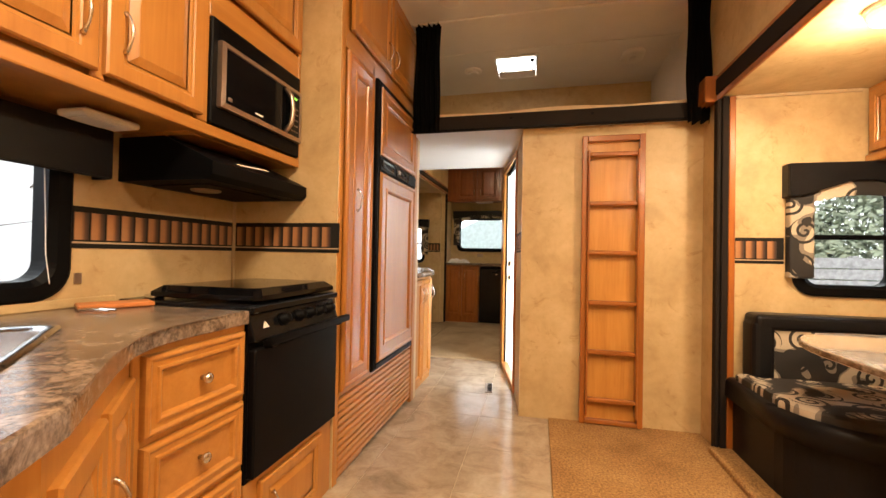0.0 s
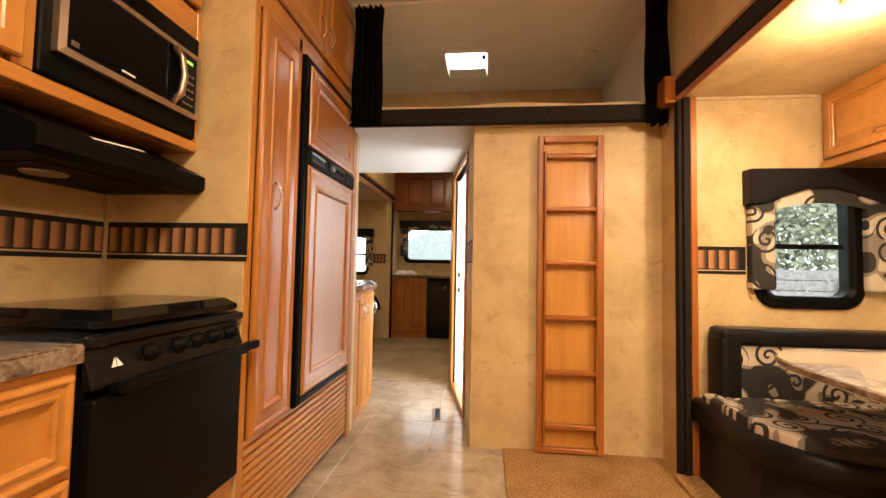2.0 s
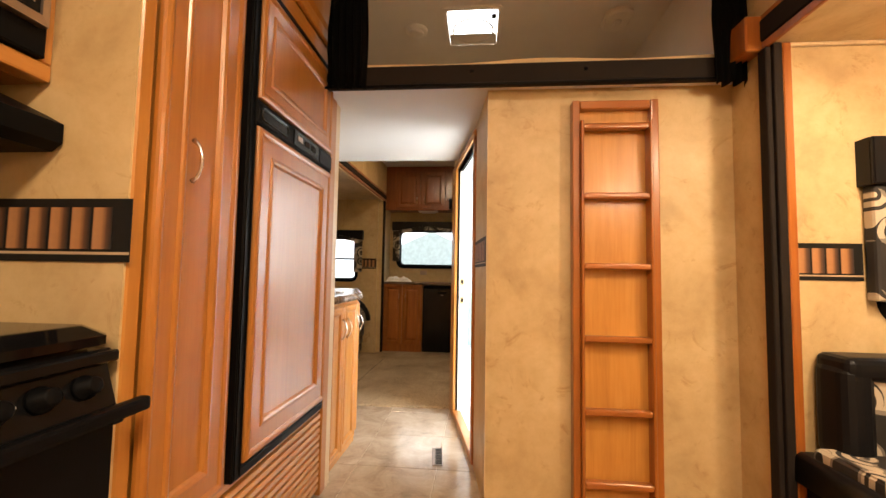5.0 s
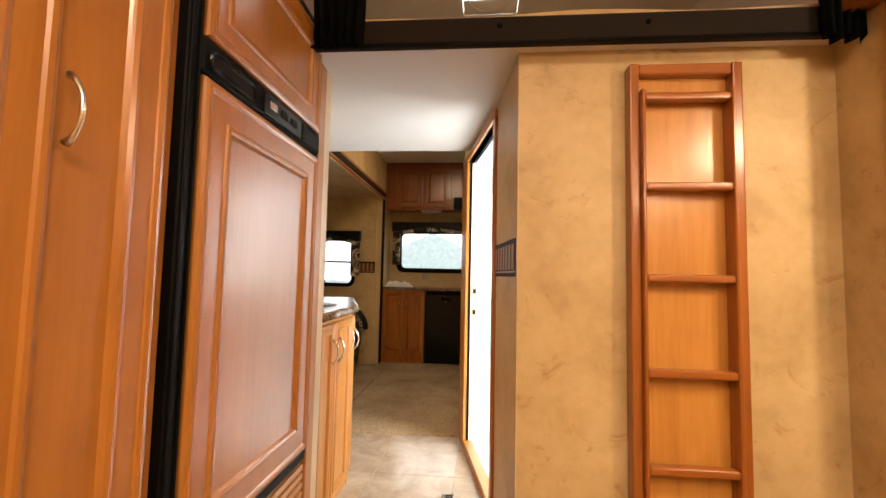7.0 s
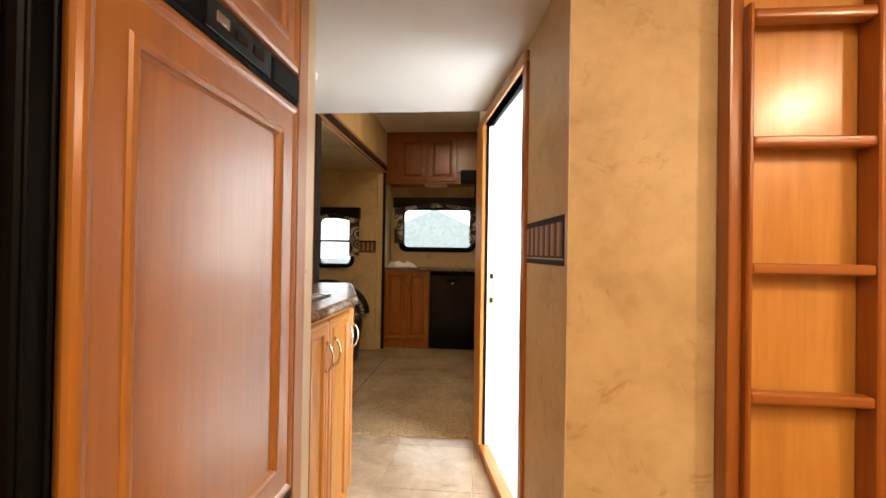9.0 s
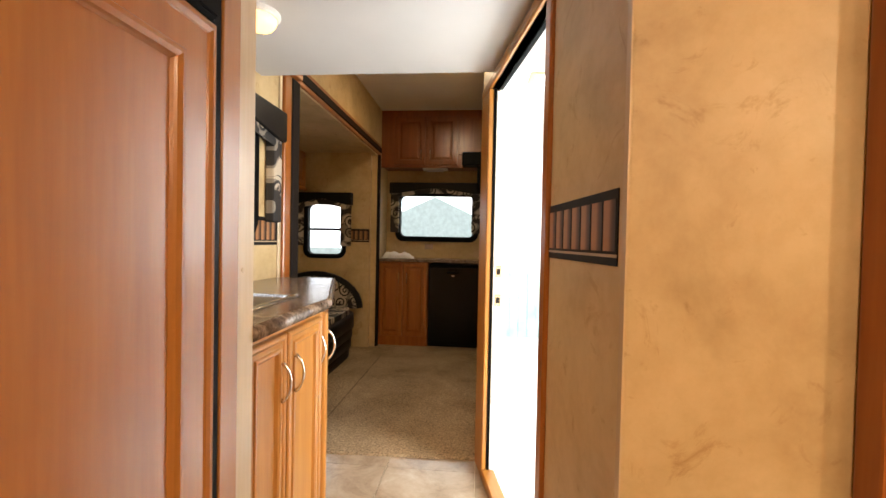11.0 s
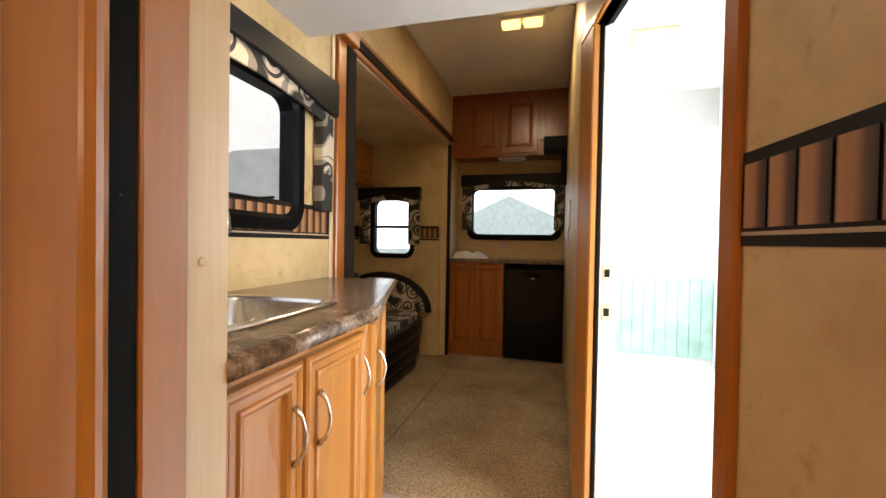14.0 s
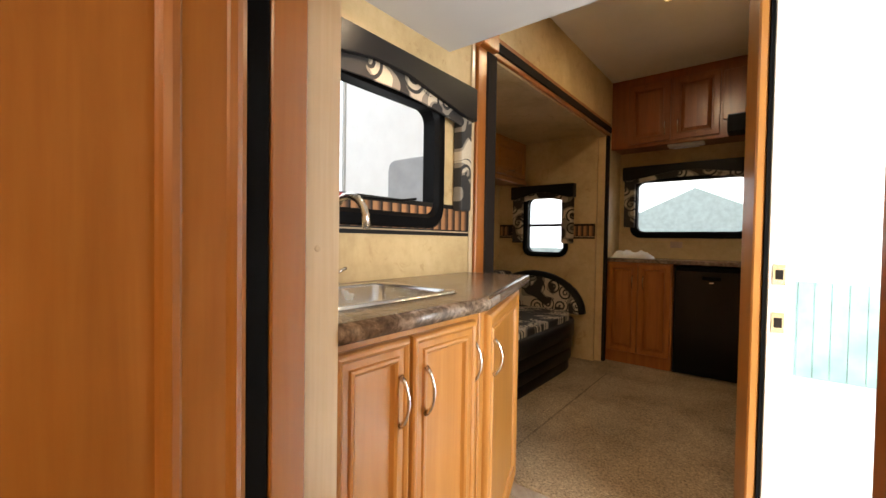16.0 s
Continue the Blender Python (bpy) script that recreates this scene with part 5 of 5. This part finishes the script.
panel_door(rup, FACE_Y(-1.00, 6.56, 2.01), 0.34, 0.53, M_DARKOAK, ("pull", 0.04, 0.11))
part("side_panel", bm_box(-0.64, -0.39, 6.53, 6.558, 2.12, REAR_CEIL - 0.10, 0.004), M_DARKOAK, rup)
ul = thing("cabinet_light", pose(-0.92, 6.72, 2.0), "white plastic under-cabinet light", "lamp")
part("housing", bm_box(-0.14, 0.14, -0.05, 0.05, -0.022, 0, 0.006), M_WHITE, ul)
part("lens", bm_box(-0.10, 0.10, -0.04, 0.04, -0.034, -0.021, 0.008, 2), M_HALLCEIL, ul)
tv = thing("speaker_bracket", pose(-0.50, 6.45, 1.93), "black bracketed box beside the rear cabinets", "bracket")
part("box", bm_box(-0.10, 0.112, -0.06, 0.10, 0.05, 0.19, 0.008), M_BLACK, tv)
part("arm", bm_box(0.06, 0.112, -0.02, 0.05, -0.25, 0.05, 0.005), M_BLACK, tv)
sw = thing("switch_panel", pose(-0.386, 5.4, 1.25), "white switch panel on the partition", "switch panel")
part("plate", bm_box(-0.014, 0.0, -0.10, 0.10, -0.02, 0.17, 0.004), M_WHITE, sw)
part("plate", bm_box(-0.012, 0.0, 0.16, 0.24, -0.10, 0.0, 0.004), M_WHITE, sw)
soc = tagged(finish("wall_socket", bm_box(-0.05, 0.05, -0.006, 0, -0.03, 0.03, 0.003), M_STEEL), "brown double wall socket", "wall socket")
soc.matrix_world = pose(-1.0, 6.90, 1.10)
tw = bmesh.new()
cols = []
for i in range(25):
    c = []
    for j in range(13):
        u, v = i / 24 - 0.5, j / 12 - 0.5
        hgt = 0.085 * max(0.0, 1 - (2 * u) ** 4) * max(0.0, 1 - (2 * v) ** 4) * (0.65 + 0.6 * noise.noise(Vector((u * 7, v * 5, 1.0))))
        c.append(tw.verts.new((0.36 * u + 0.015 * noise.noise(Vector((v * 6, u * 3, 4))), 0.24 * v, max(0.002, hgt))))
    cols.append(c)
for i in range(24):
    for j in range(12):
        tw.faces.new((cols[i][j], cols[i + 1][j], cols[i + 1][j + 1], cols[i][j + 1]))
towel = tagged(finish("towel", tw, M_TOWEL, smooth=True), "crumpled white towel on the rear worktop", "towel")
towel.matrix_world = pose(-1.31, 6.60, 0.969, 0, 0, 8)
rl = thing("ceiling_light", pose(-0.725, 5.27, REAR_CEIL), "lit twin-lens ceiling lamp in the rear room", "ceiling light")
part("base", bm_box(-0.15, 0.15, -0.05, 0.05, -0.022, 0, 0.008, 2), M_WHITE, rl)
for x in (-0.072, 0.072):
    part("lens", bm_box(x - 0.06, x + 0.06, -0.042, 0.042, -0.05, -0.02, 0.014, 3), M_LAMPGLOW, rl, "glowing amber lens")
rv = thing("ceiling_vent", pose(-0.46, 5.22, REAR_CEIL), "round white ceiling vent", "ceiling vent")
part("ring", lathe([(0.07, 0), (0.07, -0.010), (0.055, -0.014)], 24), M_WHITE, rv)

sofa = thing("sofa", pose(0, 0, 0.008), "curved black leatherette sofa with scroll-patterned cushions", "sofa")


def sofa_plan(x1, y0, y1, r, seg=10):
    pts = [(-2.59, y1), (-2.59, y0), (x1, y0)]
    for k in range(seg + 1):
        a = radians(0 + 90 * k / seg)
        pts.append((x1 - r + r * math.cos(a), y1 - r + r * math.sin(a)))
    return pts


for z0, z1, x in ((0.0, 0.10, -1.66), (0.10, 0.20, -1.64), (0.20, 0.31, -1.63)):
    part("base_roll", bm_prism(sofa_plan(x, 4.50, 6.33, 0.42), z0, z1, 0.03, 3), M_VINYLBLACK, sofa, "padded black roll", True)
part("seat_roll", bm_prism(sofa_plan(-1.61, 4.50, 6.33, 0.44), 0.30, 0.42, 0.04, 3), M_VINYLBLACK, sofa, "padded black edge", True)
part("seat", bm_prism(sofa_plan(-1.66, 4.52, 6.30, 0.40), 0.41, 0.47, 0.03, 3), M_SCROLL_XY, sofa, "scroll cloth seat")
arm = []
for k in range(17):
    a = radians(180 * k / 16)
    arm.append((-2.12 + 0.46 * math.cos(a), 0.44 + 0.33 * math.sin(a)))
ab = bmesh.new()
f0 = [ab.verts.new((x, 6.20, z)) for x, z in arm]
f1 = [ab.verts.new((x, 6.34, z)) for x, z in arm]
ab.faces.new(f0)
ab.faces.new(f1[::-1])
for i in range(17):
    ab.faces.new((f0[i], f1[i], f1[(i + 1) % 17], f0[(i + 1) % 17]))
bmesh.ops.recalc_face_normals(ab, faces=ab.faces[:])
part("end_cushion", ab, M_SCROLL_XZ, sofa, "rounded scroll cloth end cushion")
part("end_piping", tube([(x, 6.25, z) for x, z in arm], 0.05, 10), M_VINYLBLACK, sofa, "black padded rim", True)
part("backrest", bm_box(-2.59, -2.36, 4.52, 6.28, 0.42, 0.80, 0.06, 3), M_SCROLL_YZ, sofa, "scroll cloth backrest")
cush = tagged(finish("cushion", bm_box(-0.20, 0.20, -0.10, 0.10, 0, 0.36, 0.09, 4), M_SILVERCLOTH, smooth=True), "silver-grey round-topped cushion on the sofa", "cushion")
cush.matrix_world = pose(-2.05, 5.35, 0.475, -8, 0, 20)
scab = thing("wall_cabinet", pose(0, 0, 0), "honey maple wall cabinet in the sofa slide-out", "cabinet")
part("body", bm_box(-2.598, -2.30, 4.45, 6.355, 1.70, 2.098), M_WOOD, scab)
part("bottom_rail", bm_box(-2.31, -2.28, 4.45, 6.355, 1.68, 1.72, 0.004), M_WOODH, scab)
for k in range(3):
    panel_door(scab, FACE_X(-2.30, 4.50 + 0.62 * k, 1.735), 0.58, 0.33, M_WOODH, ("flat", 0.29, 0.05), 0.05)

# ---- outside ----
G = -0.95
dome = []
for r, z in ((58, G - 0.3), (58, 30), (40, 52)):
    dome.append([(r * math.cos(2 * math.pi * k / 40), r * math.sin(2 * math.pi * k / 40), z) for k in range(40)])
structure("backdrop", rings(dome, False, False), M_OVERCAST, "pale overcast sky in the distance", "backdrop")
slidewall = thing("slide_cladding", pose(0, 4.378, 0), "white outer cladding of the sofa slide-out", "cladding", kind="structure")
part("sheet", bm_box(-2.68, WL - 0.065, -0.022, 0, -0.25, 2.25, 0.006), M_TRAILER, slidewall)
part("corner_strip", bm_box(-2.70, -2.665, -0.034, 0, -0.25, 2.25, 0.006), M_ROOMGREY, slidewall)
part("outer_window", rings([rrect(-2.22, -1.80, 1.16, 1.60, 0.06, -0.022), rrect(-2.22, -1.80, 1.16, 1.60, 0.06, -0.034), rrect(-2.20, -1.82, 1.18, 1.58, 0.05, -0.035)], False, True), M_SIDING, slidewall, "grey tinted outer window")
structure("ground", bm_box(-60, 60, -60, 60, G - 0.2, G), M_GRAVEL, "pale gravel yard", "ground")


def bush(x, y, r, h, seed):
    rng = random.Random(seed)
    b = thing("bush", pose(x, y, G), "leafy green bush beyond the window", "bush", "bushes outside")
    part("trunk", tube([(0, 0, 0), (0.05, 0.02, h * 0.3), (0.0, 0.06, h * 0.6)], 0.06, 7, [1, 0.7, 0.3]), M_BARK, b)
    bm = bmesh.new()
    for _ in range(13000):
        a, u = rng.uniform(0, 2 * math.pi), rng.random()
        rr = r * (rng.random() ** 0.4) * (0.5 + 0.6 * math.sin(math.pi * min(1, u * 0.9 + 0.1)))
        c = Vector((rr * math.cos(a), rr * math.sin(a), h * (0.15 + 0.85 * u)))
        s = rng.uniform(0.03, 0.085)
        d1 = Vector((rng.uniform(-1, 1), rng.uniform(-1, 1), rng.uniform(-1, 1))).normalized() * s
        d2 = d1.orthogonal().normalized() * s * 0.6
        bm.faces.new([bm.verts.new(c + d) for d in (d1, d2, -d1, -d2)])
    part("crown", bm, M_LEAF, b)


for k, (x, y, r, h) in enumerate(((2.6, 8.6, 1.1, 3.2), (4.4, 9.2, 1.2, 3.0), (6.0, 8.9, 1.3, 3.5), (3.6, 11.0, 1.4, 4.2))):
    bush(x, y, r, h, 10 + k)


def bare_tree(x, y, h, seed):
    rng = random.Random(seed)
    t = thing("bare_tree", pose(x, y, G), "bare grey winter tree beyond the window", "tree", "trees outside")
    part("trunk", tube([(0, 0, 0), (0.1, 0, h * 0.4), (0.0, 0.1, h)], 0.12, 8, [1, 0.7, 0.2]), M_BARK, t)
    for _ in range(14):
        z = rng.uniform(0.25, 0.85) * h
        a = rng.uniform(0, 6.28)
        l = rng.uniform(0.6, 1.5)
        e = Vector((0.05 + l * math.cos(a), l * math.sin(a), z + l * 0.7))
        part("limb", tube([(0.05, 0.03, z), tuple(e * 0.5 + Vector((0.03, 0, z * 0.5 + 0.1))), tuple(e)], 0.035, 6, [1, 0.6, 0.2]), M_BARK, t)
        for _ in range(4):
            p = Vector((0.05, 0.03, z)).lerp(e, rng.uniform(0.4, 0.95))
            q = p + Vector((rng.uniform(-.5, .5), rng.uniform(-.5, .5), rng.uniform(0.1, .5)))
            part("twig", tube([tuple(p), tuple(q)], 0.012, 4, [1, 0.3]), M_BARK, t)


for k, (x, y, h) in enumerate(((-7.0, 3.0, 4.5), (-8.5, 4.6, 5.0))):
    bare_tree(x, y, h, 30 + k)


def fence(x0, y0, x1, y1, h, n, material, label):
    f = thing("fence", pose(x0, y0, G, 0, 0, math.degrees(math.atan2(y1 - y0, x1 - x0))), label, "fence")
    length = math.hypot(x1 - x0, y1 - y0)
    for k in range(int(length / 2.0) + 1):
        part("post", bm_box(2.0 * k - 0.05, 2.0 * k + 0.05, 0.02, 0.12, 0, h + 0.05, 0.01), material, f)
    me = None
    for k in range(n):
        if me is None:
            o = part("board", bm_box(0, length, -0.012, 0.012, 0, h / n - 0.015, 0.004), material, f)
            me = o.data
        else:
            o = new("board", me)
            o.parent = f
        o.location = (0, 0, 0.03 + k * h / n)


fence(0.8, 6.99 + 0.6, 7.5, 7.6, 2.1, 12, M_FENCE, "weathered grey board fence")
fence(-9, 11.5, 0.6, 11.5, 1.9, 10, M_ROOFGREEN, "pale green board fence")
trailer = thing("parked_trailer", pose(-7.5, -1.5, G), "white parked travel trailer beside the window", "trailer")
part("body", bm_box(-2.4, 0, -0.4, 6.5, 0.45, 3.6, 0.08, 3), M_TRAILER, trailer)
part("side_window", bm_box(0.0, 0.02, 2.2, 3.2, 1.55, 2.25, 0.02), M_SIDING, trailer, "grey tinted window")
part("corner_strip", bm_box(0.0, 0.03, 0.75, 0.82, 0.5, 3.4, 0.01), M_SIDING, trailer)
for y in (2.2, 3.1):
    part("wheel", lathe([(0.34, 0), (0.34, 0.2), (0.2, 0.21)], 24, "y"), M_BLACK, trailer).matrix_basis = pose(0.0, y, 0.34, 0, 0, 90)
house = thing("house", pose(-11, 8.0, G), "small grey house with a low roof", "house")
part("wall", bm_box(-3, 1, -4, 2.2, 0, 2.3), M_SIDING, house)
rb = bmesh.new()
pr = [(1.3, 2.25), (-1, 3.3), (-3.3, 2.25)]
a = [rb.verts.new((x, -4.3, z)) for x, z in pr]
b = [rb.verts.new((x, 2.5, z)) for x, z in pr]
rb.faces.new(a)
rb.faces.new(b[::-1])
for i in range(3):
    rb.faces.new((a[i], b[i], b[(i + 1) % 3], a[(i + 1) % 3]))
part("roof", rb, M_FENCE, house)
shed = thing("shed", pose(-1.8, 15, G), "grey shed with a pale green roof", "shed")
part("wall", bm_box(-2.4, 2.4, 0, 3, 0, 2.3), M_SIDING, shed)
sb = bmesh.new()
pr = [(-2.7, 2.25), (2.7, 2.25), (0, 3.5)]
a = [sb.verts.new((x, -0.3, z)) for x, z in pr]
b = [sb.verts.new((x, 3.3, z)) for x, z in pr]
sb.faces.new(a)
sb.faces.new(b[::-1])
for i in range(3):
    sb.faces.new((a[i], b[i], b[(i + 1) % 3], a[(i + 1) % 3]))
part("roof", sb, M_ROOFGREEN, shed)
part("door", bm_box(-0.5, 0.5, -0.04, 0, 0, 2.0, 0.01), M_TRAILER, shed)

# ---- floor tiles, last ----
floor = bpy.data.objects["floor"]
TS = 0.455
tile_mesh = None
for i in range(-4, 4):
    for j in range(-4, 10):
        x, y = -0.40 + TS * i, 0.02 + TS * j
        if x > 0.06 or x + TS < WL or y > 4.2:
            continue
        if tile_mesh is None:
            o = part("tile", bm_box(0.0015, TS - 0.0015, 0.0015, TS - 0.0015, -0.004, 0.0, 0.0012), M_TILE, floor)
            tile_mesh = o.data
        else:
            o = new("tile", tile_mesh)
            o.parent = floor
        o.location = (x, y, 0.0)
